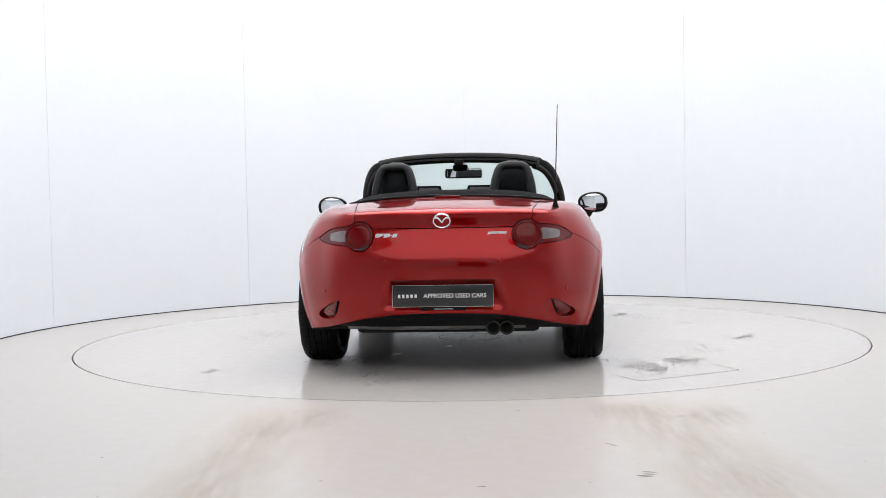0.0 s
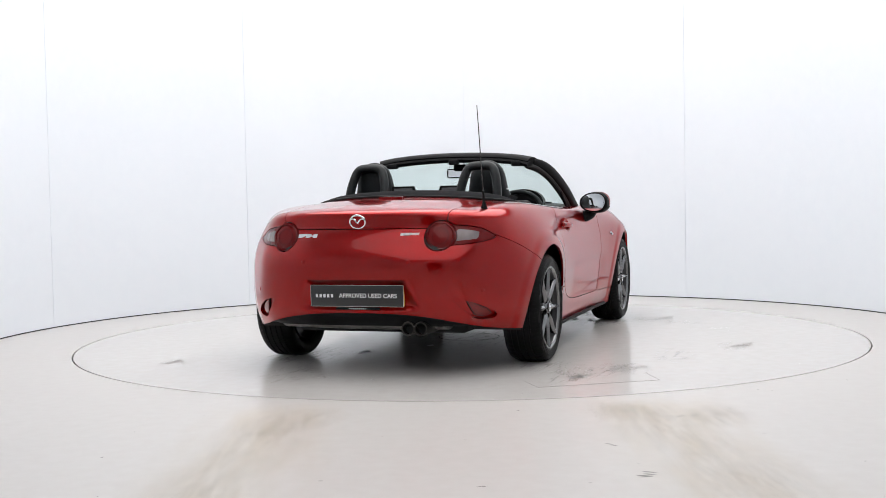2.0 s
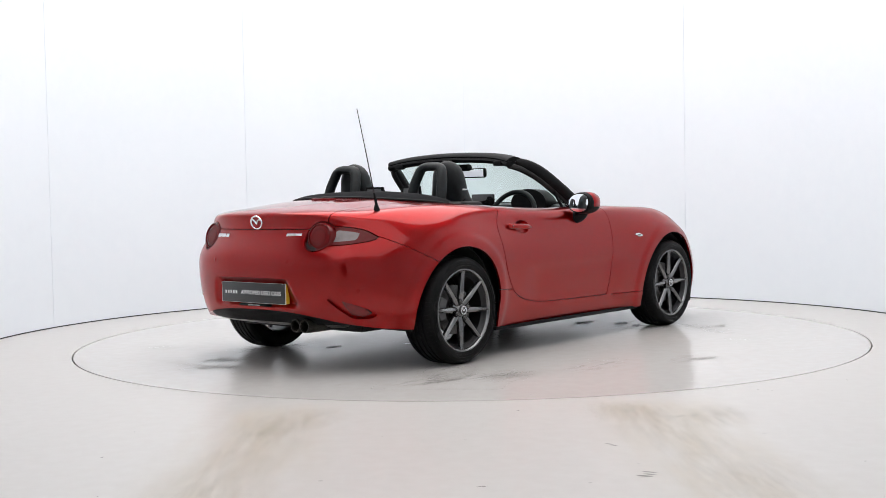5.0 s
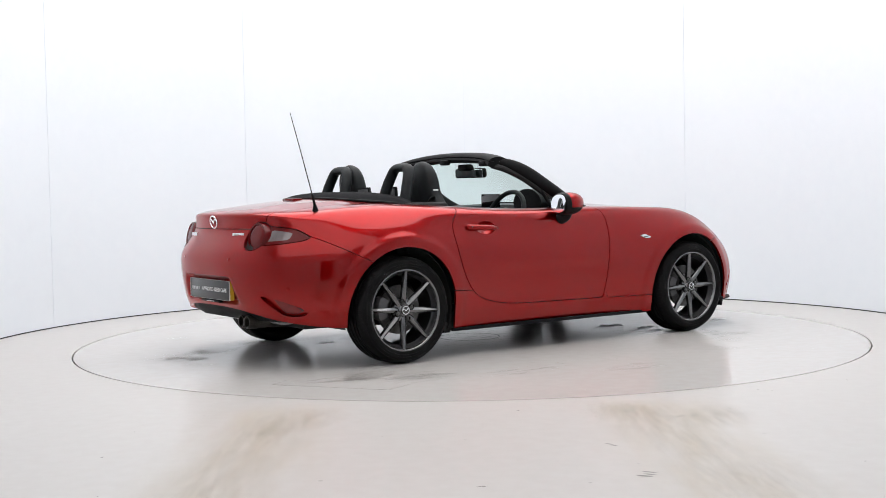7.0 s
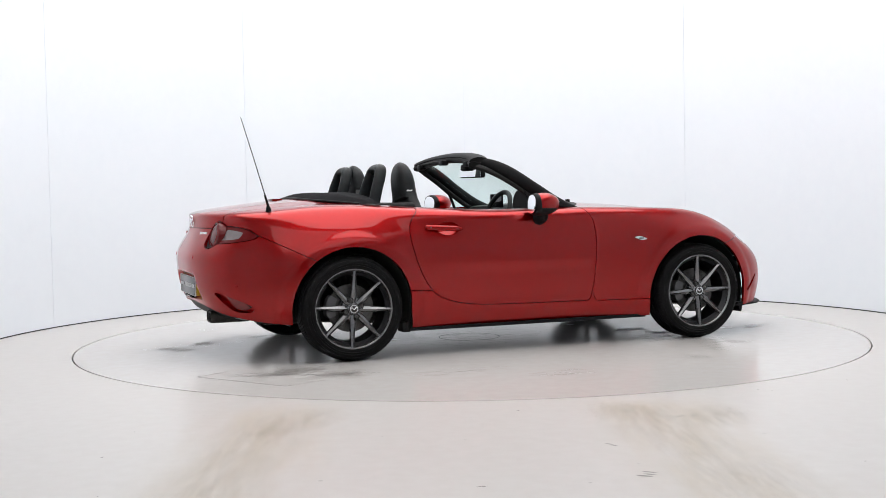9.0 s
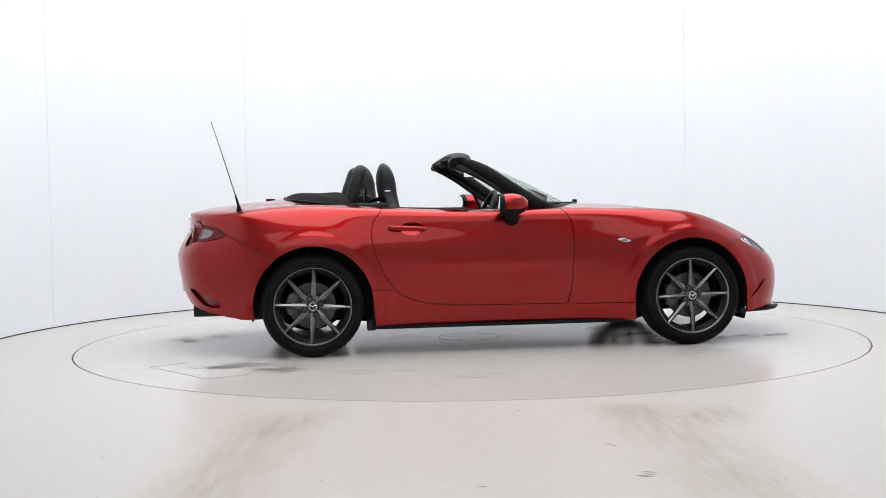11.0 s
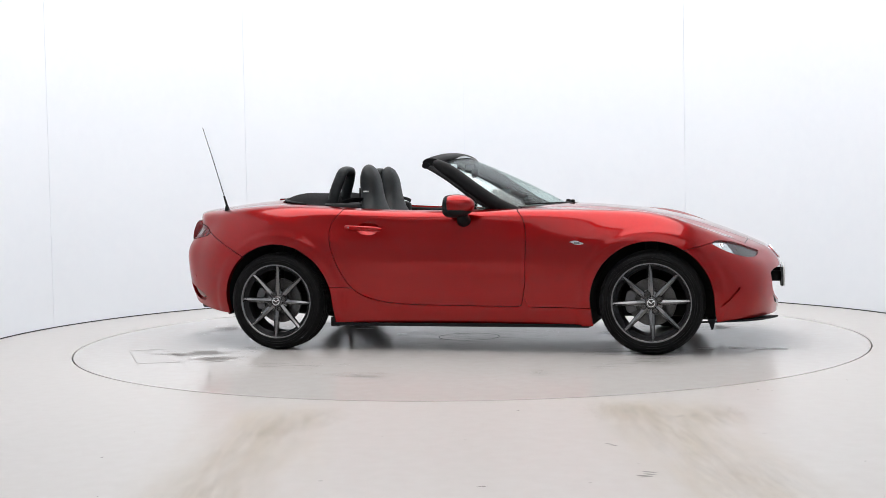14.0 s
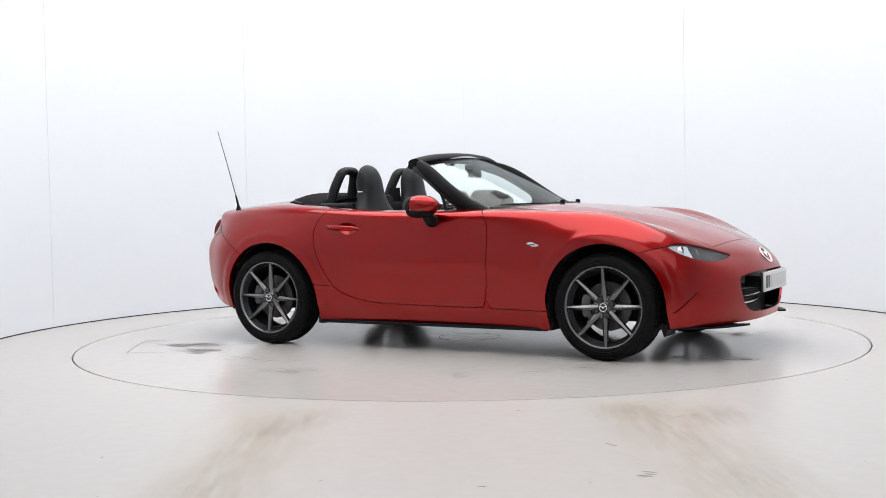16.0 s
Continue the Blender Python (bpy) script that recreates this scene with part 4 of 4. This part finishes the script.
for y in (-.42, 0, .42):
    part("roof_latch", box(-.285, -.235, y - .03, y + .03, 1.138 - .1 * y * y, 1.172 - .1 * y * y, .008), BLACK, ws)
part("sensor_pod", box(-.125, -.06, -.05, .05, 1.10, 1.145, .015), BLACK, ws)
IM = Matrix.Translation((-.065, -.02, 1.086)) @ Matrix.Rotation(radians(14), 4, "Z") @ Matrix.Rotation(radians(-2.5), 4, "Y")
bm = box(-.018, .022, -.125, .125, -.032, .032, .015, 3)
bm.transform(IM)
im = part("rear_view_mirror", bm, BLACK, car, "black interior mirror on the windscreen")
bm = box(-.0205, -.0185, -.115, .115, -.024, .024, .0008, 1)
bm.transform(IM)
part("mirror_glass", bm, MIRROR, im)
part("mirror_arm", tube([(-.05, -.02, 1.09), (-.045, -.01, 1.12), (-.06, 0, 1.145)], .012, 10), BLACK, im)
cowl = [(.60 - .30 * (y / .655) ** 2, y, .868 - .018 * (y / .655) ** 2) for y in np.linspace(-.60, .60, 25)]
part("brake_light", box(-1.43, -1.37, -.07, .07, .925, .9415, .005), LENS_RED, car, "slim red high-level brake light")
part("scuttle", tube(cowl, .016, 10, 2.0), BLACK, car, "black scuttle panel below the windscreen")
for y0, y1 in ((-.10, -.50), (.40, -.0)):
    part("wiper_arm", tube(spline([(.60 - .7 * y0 * y0, y0, .878), (.55 - .6 * (y0 * .6 + y1 * .4) ** 2, y0 * .6 + y1 * .4, .882), (.50 - .55 * y1 * y1, y1, .880)], 12), [.009, .008, .007] + [.005] * 9, 8), BLACK, car, "black wiper arm")
    part("wiper_pivot", lathe([(0, .03), (.014, .028), (.018, .0), (0, 0)], 16, Matrix.Translation((.605 - .7 * y0 * y0, y0, .872))), BLACK, car)


def mirror_shape(scale, zmin=-9, zmax=9):
    bm = bmesh.new()
    bmesh.ops.create_uvsphere(bm, u_segments=40, v_segments=24, radius=1)
    for v in bm.verts:
        x, y, z = v.co
        q = max(1e-6, math.hypot(y, z))
        k = q / (abs(y) ** 2.3 + abs(z) ** 2.3) ** (1 / 2.3) if q > .02 else 1.0
        v.co = (max(x * .115, -.052), y * k * .095 * (1 - .12 * x), z * k * .067 * (1 - .10 * y) + .004 * x)
        v.co *= scale
    if zmin > -9 or zmax < 9:
        bmesh.ops.bisect_plane(bm, geom=bm.verts[:] + bm.edges[:] + bm.faces[:], plane_co=(0, 0, zmax), plane_no=(0, 0.1, 1), clear_outer=True)
        bmesh.ops.holes_fill(bm, edges=[e for e in bm.edges if e.is_boundary])
    return bm


for s in (-1, 1):
    at = Matrix.Translation((.020, s * .876, .880)) @ Matrix.Diagonal((1, -s, 1, 1)) @ Matrix.Rotation(radians(-7), 4, "Z")
    bm = mirror_shape(1.0)
    bm.transform(at)
    if s > 0:
        bmesh.ops.reverse_faces(bm, faces=bm.faces)
    dm = part("door_mirror", bm, RED, car, "red door mirror with black lower shell")
    bm = mirror_shape(1.03, zmax=-.034)
    bm.transform(at)
    bmesh.ops.recalc_face_normals(bm, faces=bm.faces)
    part("lower_shell", bm, BLACK, dm)
    def rim(a, r, s=s):
        c, q = math.cos(a), math.sin(a)
        k = r / (abs(c) ** 2.3 + abs(q) ** 2.3) ** (1 / 2.3)
        return .089 * c * k, .062 * q * k * (1 - .10 * c)
    bm = mirror_shape(1.035)
    bmesh.ops.bisect_plane(bm, geom=bm.verts[:] + bm.edges[:] + bm.faces[:], plane_co=(-.024, 0, 0), plane_no=(1, 0, 0.1), clear_outer=True)
    bmesh.ops.holes_fill(bm, edges=[e for e in bm.edges if e.is_boundary])
    bm.transform(at)
    bmesh.ops.recalc_face_normals(bm, faces=bm.faces)
    part("bezel", bm, BLACK, dm)
    # slightly convex glass, tipped up
    def pane_at(u, v):
        y, z = rim(2 * math.pi * u, .95 * v)
        return (-.0600 + .08 * z - .004 + (y * y + z * z) * .7, y * .93, z * .93)
    bm = grid(pane_at, 41, 9, .0)
    bm.transform(at)
    bmesh.ops.remove_doubles(bm, verts=bm.verts, dist=1e-5)
    bmesh.ops.recalc_face_normals(bm, faces=bm.faces)
    part("mirror_glass", bm, MIRROR, dm, "silvered mirror glass", 60)
    part("mirror_foot", tube(spline([(.045, s * .775, .785), (.05, s * .83, .800), (.045, s * .855, .83)], 10), [.040, .040, .038, .036, .034, .032, .031, .030, .030, .030], 14, 1.15), BLACK, dm)

# ---- door furniture, wing details, aerial ----
for s in (-1, 1):
    def bowl(u, v, s=s):
        a, r = 2 * math.pi * u, v
        x, z = -.555 + .0735 * r * math.cos(a), .748 + .0412 * r * math.sin(a)
        return (x, s * (side_y(x, z) - .0015 - .018 * (1 - r * r)), z)
    part("handle_cup", grid(bowl, 25, 6, .0), RED, car)
    path = spline([(x, s * (side_y(x, .75) + d), z) for x, d, z in ((-.700, .004, .756), (-.672, .014, .755), (-.60, .024, .752), (-.53, .022, .748), (-.468, .004, .744))], 18)
    hd = part("door_handle", tube(path, [.010, .015, .0165] + [.0145] * 12 + [.012, .009, .006], 12, .7), RED, car, "red door handle")
    part("lock_button", lathe([(0, .003), (.004, .0025), (.005, 0), (0, 0)], 16, Matrix.Translation((-.672, s * (side_y(-.672, .755) + .025), .757)) @ Matrix.Rotation(s * -math.pi / 2, 4, "X")), GREY_TRIM, hd)
    rp = part("indicator_repeater", shell("repeater", flip=s > 0, lift=.004, rim=.006), SILVER, car, "small clear diamond side repeater")
    y0 = s * (side_y(.731, .653) + .0035)
    part("repeater_bulb", box(.714, .748, y0 - .002, y0 + .002, .6475, .6565, .0015), GREY_TRIM, rp, "dark bulb window")
    seal = spline([(-1.0, s * .615, .893), (-.80, s * .668, .868), (-.6, s * .700, .848), (-.3, s * .708, .840), (.05, s * .706, .838), (.22, s * .68, .842)], 24)
    part("belt_seal", tube(seal, .011, 8), SHADOW, car, "black rubber belt seal")
    for y0, z0 in ((.300, .605), (.640, .445)):
        at, way = on_body(s * y0, z0)
        part("parking_sensor", lathe([(0, .003), (.009, .0025), (.011, .001), (.010, -.01), (0, -.01)], 20, Matrix.Translation(at) @ way.to_track_quat("Z", "Y").to_matrix().to_4x4()), RED, car)
    lampf = part("daylight_lamp", lathe([(0, .012), (.026, .010), (.030, 0), (.026, -.01), (0, -.012)], 24, Matrix.Translation((1.555, s * .672, .612)) @ Matrix.Rotation(radians(60), 4, "Y")), CHROME, car, "bright headlight reflector")
    part("projector_lens", lathe([(0, .012), (.018, .008), (.024, 0), (0, 0)], 24, Matrix.Translation((1.622, s * .600, .592)) @ Matrix.Rotation(radians(70), 4, "Y")), LENS_CLEAR, lampf)

aerial = part("aerial", tube([(-1.578, -.592, .845), (-1.583, -.592, .905), (-1.600, -.593, .965)], [.026, .008, .006], 12), BLACK, car, "thin black whip aerial")
part("aerial_rod", tube([(-1.598, -.593, .96), (-1.665, -.599, 1.19), (-1.732, -.606, 1.410)], [.0032, .0028, .0022], 8), GLOSS, aerial)

# ---- folded roof, roll hoops, cabin ----


def stack(u, v):
    s = 2 * v - 1
    y = .615 * s
    rear = -1.318 + .30 * abs(s) ** 3.5
    x = rear + (-.90 - rear) * u
    dome = (1 - (1 - u) ** 5) ** .6 * (1 - u ** 24)
    edge = .928 - .030 * s * s - .012 * u
    return (x, y, edge + (.055 - .014 * s * s) * dome * (1 - abs(s) ** 9) + .004 * math.sin(9 * u + 3 * s) * dome)


roof = part("folded_roof", grid(stack, 25, 41, .02), FABRIC, car, "black canvas roof folded behind the seats")
part("roof_edge", tube([stack(.02, v) for v in np.linspace(.01, .99, 41)], .009, 8), BLACK, roof)
part("rear_shelf", box(-1.05, -.74, -.60, .60, .60, .905, .03), BLACK, car, "black shelf behind the seats")
for s in (-1, 1):
    c = s * .355
    path = spline([(-.915, c - .122, .84), (-.885, c - .113, .97), (-.855, c - .094, 1.06), (-.840, c - .066, 1.108), (-.835, c, 1.116), (-.840, c + .066, 1.108), (-.855, c + .094, 1.06), (-.885, c + .113, .97), (-.915, c + .122, .84)], 40)
    part("roll_hoop", tube(path, .036, 16, .72, True, (1, 0, .15)), LEATHER, car, "black padded roll hoop")
    part("belt_tower", box(-.86, -.68, s * .58 - .05, s * .58 + .05, .70, .905, .03, 3), BLACK, car)
    part("seat_belt", grid(lambda u, v: (-.80 + .16 * u, s * (.56 - .12 * u) + .025 * (v - .5) * s, .900 + .02 * math.sin(math.pi * u) + .02 * v), 9, 4, .003), FABRIC, car)

    def slices():
        rows = ((.34, -.50, .235, .085), (.45, -.54, .245, .090), (.60, -.585, .25, .085), (.74, -.62, .245, .075), (.82, -.640, .225, .068), (.88, -.652, .180, .060), (.93, -.660, .140, .058), (.98, -.668, .120, .060), (1.03, -.674, .112, .061), (1.07, -.678, .104, .056), (1.10, -.681, .092, .047), (1.125, -.684, .074, .036), (1.140, -.687, .052, .024), (1.149, -.689, .026, .012), (1.152, -.690, .008, .004))
        for z, x, w, d in rows:
            yield z, x, w, d
    verts, faces, n = [], [], 28
    for z, x, w, d in slices():
        for k in range(n):
            a = 2 * math.pi * k / n
            cx, sx = math.cos(a), math.sin(a)
            wing = .035 * max(0, abs(sx) - .6) * (.45 < z < .86)
            verts.append((x - .085 * (s > 0) + d * math.copysign(abs(cx) ** .7, cx) + wing, s * .352 + w * math.copysign(abs(sx) ** .75, sx), z))
    m = len(verts) // n
    for i in range(m - 1):
        for k in range(n):
            faces.append((i * n + k, i * n + (k + 1) % n, i * n + n + (k + 1) % n, i * n + n + k))
    faces += [tuple(range(n)), tuple(range((m - 1) * n, m * n))]
    seat = part("seat", solid(verts, faces), LEATHER, car, "black leather seat with built-in headrest", 50)
    part("cushion", box(-.56, -.05, s * .352 - .25, s * .352 + .25, .30, .47, .06, 3), LEATHER, seat)
    part("belt_guide", box(-.690 - .085 * (s > 0), -.655 - .085 * (s > 0), s * .352 + s * .118 - .006, s * .352 + s * .118 + .006, .972, .981, .002), PLATE_WHITE, seat)
    part("door_card", box(-.78, .42, s * .69 - .018, s * .69 + .018, .30, .825, .02), LEATHER, car)
    net = part("wind_deflector", solid([(-.80, s * .045, .90), (-.80, s * .235, .90), (-.80, s * .225, 1.002), (-.80, s * .085, 1.002), (-.788, s * .045, .90), (-.788, s * .235, .90), (-.788, s * .225, 1.002), (-.788, s * .085, 1.002)],
                [(0, 1, 2, 3), (4, 5, 6, 7), (0, 1, 5, 4), (1, 2, 6, 5), (2, 3, 7, 6), (3, 0, 4, 7)]), BLACK, car, "black wind deflector with grey mesh")
    part("mesh_insert", solid([(-.803, s * .085, .92), (-.803, s * .222, .92), (-.803, s * .214, .990), (-.803, s * .096, .990), (-.801, s * .085, .92), (-.801, s * .222, .92), (-.801, s * .214, .990), (-.801, s * .096, .990)],
                [(0, 1, 2, 3), (4, 5, 6, 7), (0, 1, 5, 4), (1, 2, 6, 5), (2, 3, 7, 6), (3, 0, 4, 7)]), GREY_TRIM, net)
part("cabin_floor", box(-.78, .52, -.68, .68, .252, .30), FABRIC, car, "black carpet")
part("tunnel", box(-.80, .45, -.12, .12, .30, .56, .03), LEATHER, car)
part("centre_bin", box(-.86, -.74, -.075, .075, .56, .955, .03), BLACK, car)


def dash(u, v):
    s = 2 * v - 1
    x = .50 - .34 * u - .22 * s * s * (1 - u)
    z = .862 + .020 * math.sin(math.pi * min(1, u * 1.1)) - .20 * max(0, u - .85) / .15 - .02 * s * s
    return (x, .66 * s, z)


db = part("dashboard", grid(dash, 17, 25, .03), LEATHER, car, "black leather-look dashboard")
part("dash_front", box(.17, .30, -.66, .66, .50, .80, .04), BLACK, db)
part("instrument_hood", tube([(.34, -.355, .875), (.26, -.355, .885), (.14, -.355, .880)], [.06, .085, .095], 24, 1.5), BLACK, db)
part("display_screen", box(.115, .130, -.085, .105, .855, .945, .004), GLOSS, db, "gloss black tablet display")
W0 = Matrix.Translation((-.055, -.362, .795)) @ Matrix.Rotation(radians(-66), 4, "Y")
ringpts = [W0 @ Vector((.176 * math.cos(a), .176 * math.sin(a), 0)) for a in np.linspace(0, 2 * math.pi, 57)]
sw = part("steering_wheel", tube(ringpts, .0155, 12, 1.0, False, (0.01, 0, 1)), LEATHER, car, "black leather steering wheel")
bm = lathe([(0, .03), (.05, .028), (.066, .01), (.066, -.03), (0, -.03)], 28, W0)
for a in (90, -90, 180):
    merge(bm, tube([W0 @ Vector((.05 * math.cos(radians(a)), .05 * math.sin(radians(a)), 0)), W0 @ Vector((.172 * math.cos(radians(a)), .172 * math.sin(radians(a)), 0))], .016, 8, .6))
part("hub_pad", bm, BLACK, sw)
part("steering_column", tube([(-.04, -.362, .80), (.22, -.362, .72)], .04, 12), BLACK, car)

# ---- marks on the turntable and on the floor ----


def streaks(spots, seed):
    """Flat scraps of rubber: (x, y, length, angle, count, spacing)."""
    rnd = random.Random(seed)
    bm = bmesh.new()
    for x, y, length, angle, count, gap in spots:
        turn = Matrix.Translation((x, y, 0)) @ Matrix.Rotation(radians(angle), 4, "Z")
        for k in range(count):
            l, w, dx = length * rnd.uniform(.5, 1.1), rnd.uniform(.003, .009), rnd.uniform(-.02, .02)
            n = 6
            low = [bm.verts.new(turn @ Vector((dx + l * (i / n - .5), (k - count / 2) * gap + rnd.uniform(-.003, .003) - w * math.sin(math.pi * (i + .3) / (n + .6)), .0012))) for i in range(n + 1)]
            top = [bm.verts.new(turn @ Vector((dx + l * (i / n - .5), (k - count / 2) * gap + rnd.uniform(-.002, .002) + w * math.sin(math.pi * (i + .3) / (n + .6)), .0012))) for i in range(n + 1)]
            for i in range(n):
                bm.faces.new((low[i], low[i + 1], top[i + 1], top[i]))
    return bm


part("scuffing", streaks(((-1.45, -.98, .34, 12, 6, .036), (-1.23, -1.25, .20, 18, 8, .030), (-1.62, -1.06, .12, 60, 4, .022), (-1.68, .55, .22, 5, 5, .030), (-1.89, .32, .20, 28, 9, .028), (-1.0, .75, .16, 20, 7, .03), (-1.95, .02, .06, 40, 4, .05),
                            (-.15, -1.78, .09, 60, 9, .026), (-1.55, -1.08, .22, -14, 4, .02), (-1.30, -1.24, .20, 5, 4, .025), (.75, -1.55, .10, 30, 6, .03), (1.35, -1.1, .14, 70, 6, .03), (1.6, .75, .15, 20, 7, .03),
                            (-1.5, 1.35, .10, 80, 5, .03), (.3, 1.6, .12, 10, 6, .03), (1.0, -.2, .2, 15, 4, .03), (-.4, .2, .2, 80, 5, .05)), 3), SCUFF, disc, "dark rubber scuffs")["kind"] = "stuff"
box_line = bmesh.new()
for a, b in (((-1.78, -.84), (-1.97, -.96)), ((-1.97, -.96), (-1.62, -1.50)), ((-1.62, -1.50), (-1.40, -1.40))):
    d = (Vector((*b, 0)) - Vector((*a, 0)))
    merge(box_line, box(0, d.length, -.0025, .0025, .0004, .0010), Matrix.Translation((*a, 0)) @ Matrix.Rotation(math.atan2(d.y, d.x), 4, "Z"))
part("hatch_outline", box_line, SCUFF, disc, "thin outline of a floor hatch")
part("pivot_ring", lathe([(.198, .0006), (.203, .0006), (.203, .0012), (.198, .0012)], 64, Matrix(), True), DARK_GAP, disc, "thin dark ring round the pivot cover")
rnd = random.Random(8)
bm = bmesh.new()
for _ in range(70):
    a, r, w = rnd.uniform(0, 6.3), 2.45 * math.sqrt(rnd.random()), rnd.uniform(.003, .009)
    bm.faces.new([bm.verts.new((r * math.cos(a) + w * rnd.uniform(.5, 1.6) * math.cos(k * 1.26), r * math.sin(a) + w * math.sin(k * 1.26), .0014)) for k in range(5)])
tagged(part("grit", bm, SCUFF, disc, "specks of dark grit"), kind="stuff")
bm = streaks(((-.07, -4.17, .045, 10, 1, .01), (.45, -3.55, .05, -40, 2, .012), (.86, -2.98, .04, -60, 4, .03), (-.11, -3.41, .012, 0, 1, .01), (.51, -4.03, .06, -30, 3, .03)), 5)
rnd = random.Random(14)
for _ in range(90):
    x, y, w = rnd.uniform(-2.6, 2.6), rnd.uniform(-4.4, 1.0), rnd.uniform(.0025, .007)
    if math.hypot(x, y) > 2.58:
        bm.faces.new([bm.verts.new((x + w * rnd.uniform(.5, 2.0) * math.cos(k * 1.26), y + w * math.sin(k * 1.26), .0012)) for k in range(5)])
tagged(part("floor_scuffs", bm, SCUFF), "small dark scuffs and grit on the painted floor", "dirt", kind="stuff")


def patches(spots):
    """Soft-edged flat patches (x, y, half length, half width, angle), fading out at their rims."""
    bm = bmesh.new()
    fade = bm.loops.layers.color.new("fade")
    for k, (x, y, a, b, turn) in enumerate(spots):
        m = Matrix.Translation((x, y, .0006 + .00004 * k)) @ Matrix.Rotation(radians(turn), 4, "Z")
        mid = bm.verts.new(m @ Vector((0, 0, 0)))
        rim = [bm.verts.new(m @ Vector((a * math.cos(t), b * math.sin(t), 0))) for t in np.linspace(0, 2 * math.pi, 25)[:-1]]
        for i in range(24):
            f = bm.faces.new((mid, rim[i], rim[(i + 1) % 24]))
            for l in f.loops:
                l[fade] = (1, 1, 1, 1) if l.vert is mid else (0, 0, 0, 1)
    return bm


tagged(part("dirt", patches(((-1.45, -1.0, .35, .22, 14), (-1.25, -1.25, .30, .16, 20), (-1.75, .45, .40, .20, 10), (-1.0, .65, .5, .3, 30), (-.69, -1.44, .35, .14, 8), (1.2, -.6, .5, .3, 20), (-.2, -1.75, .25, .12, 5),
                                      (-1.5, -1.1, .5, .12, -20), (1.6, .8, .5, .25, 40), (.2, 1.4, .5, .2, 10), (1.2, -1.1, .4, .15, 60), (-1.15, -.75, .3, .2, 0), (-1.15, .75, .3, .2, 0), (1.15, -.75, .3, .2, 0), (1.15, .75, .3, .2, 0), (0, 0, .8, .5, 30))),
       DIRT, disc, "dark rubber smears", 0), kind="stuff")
rnd = random.Random(21)
bm = bmesh.new()
for x, y, r in ((-.86, .39, .07), (1.13, -.17, .10), (1.15, -.59, .05), (1.2, -.43, .08), (1.57, -.47, .045), (1.73, -.42, .05), (1.98, -.41, .06), (1.89, -.45, .05), (-.5, .1, .04), (.9, .3, .05)):
    n = 14
    ring = [r * rnd.uniform(.45, 1.1) for _ in range(n)]
    bm.faces.new([bm.verts.new((x + ring[k] * 1.2 * math.cos(2 * math.pi * k / n), y + ring[k] * .6 * math.sin(2 * math.pi * k / n), .0018)) for k in range(n)])
tagged(part("flaking", bm, PALE, disc, "pale chips where the floor paint has flaked"), kind="stuff")
tagged(part("dust", patches(((-.90, -3.3, .75, .24, 88), (-.96, -4.2, .70, .26, 90), (-.80, -2.95, .35, .20, 70), (.70, -3.2, .65, .27, 92), (.80, -4.1, .70, .28, 90), (.62, -2.85, .30, .22, 100), (.98, -3.0, .30, .16, 80))), DUST, None, "", 0), "streaks of brown dust on the painted floor", "dirt", kind="stuff")


def motions():
    """Car and turntable turn together at a steady rate."""
    first, rate, off = 85.84, 7.1855, Vector((0.1155, 0.039, 0))
    rows, turns = [], []
    for k in range(33):
        t = k * 0.5
        turn = pose(0, 0, 0, 0, 0, first - rate * t)
        turns.append((t, turn))
        rows.append((t, turn @ Matrix.Translation(off)))
    walk(car, rows)
    walk(disc, turns)


motions()
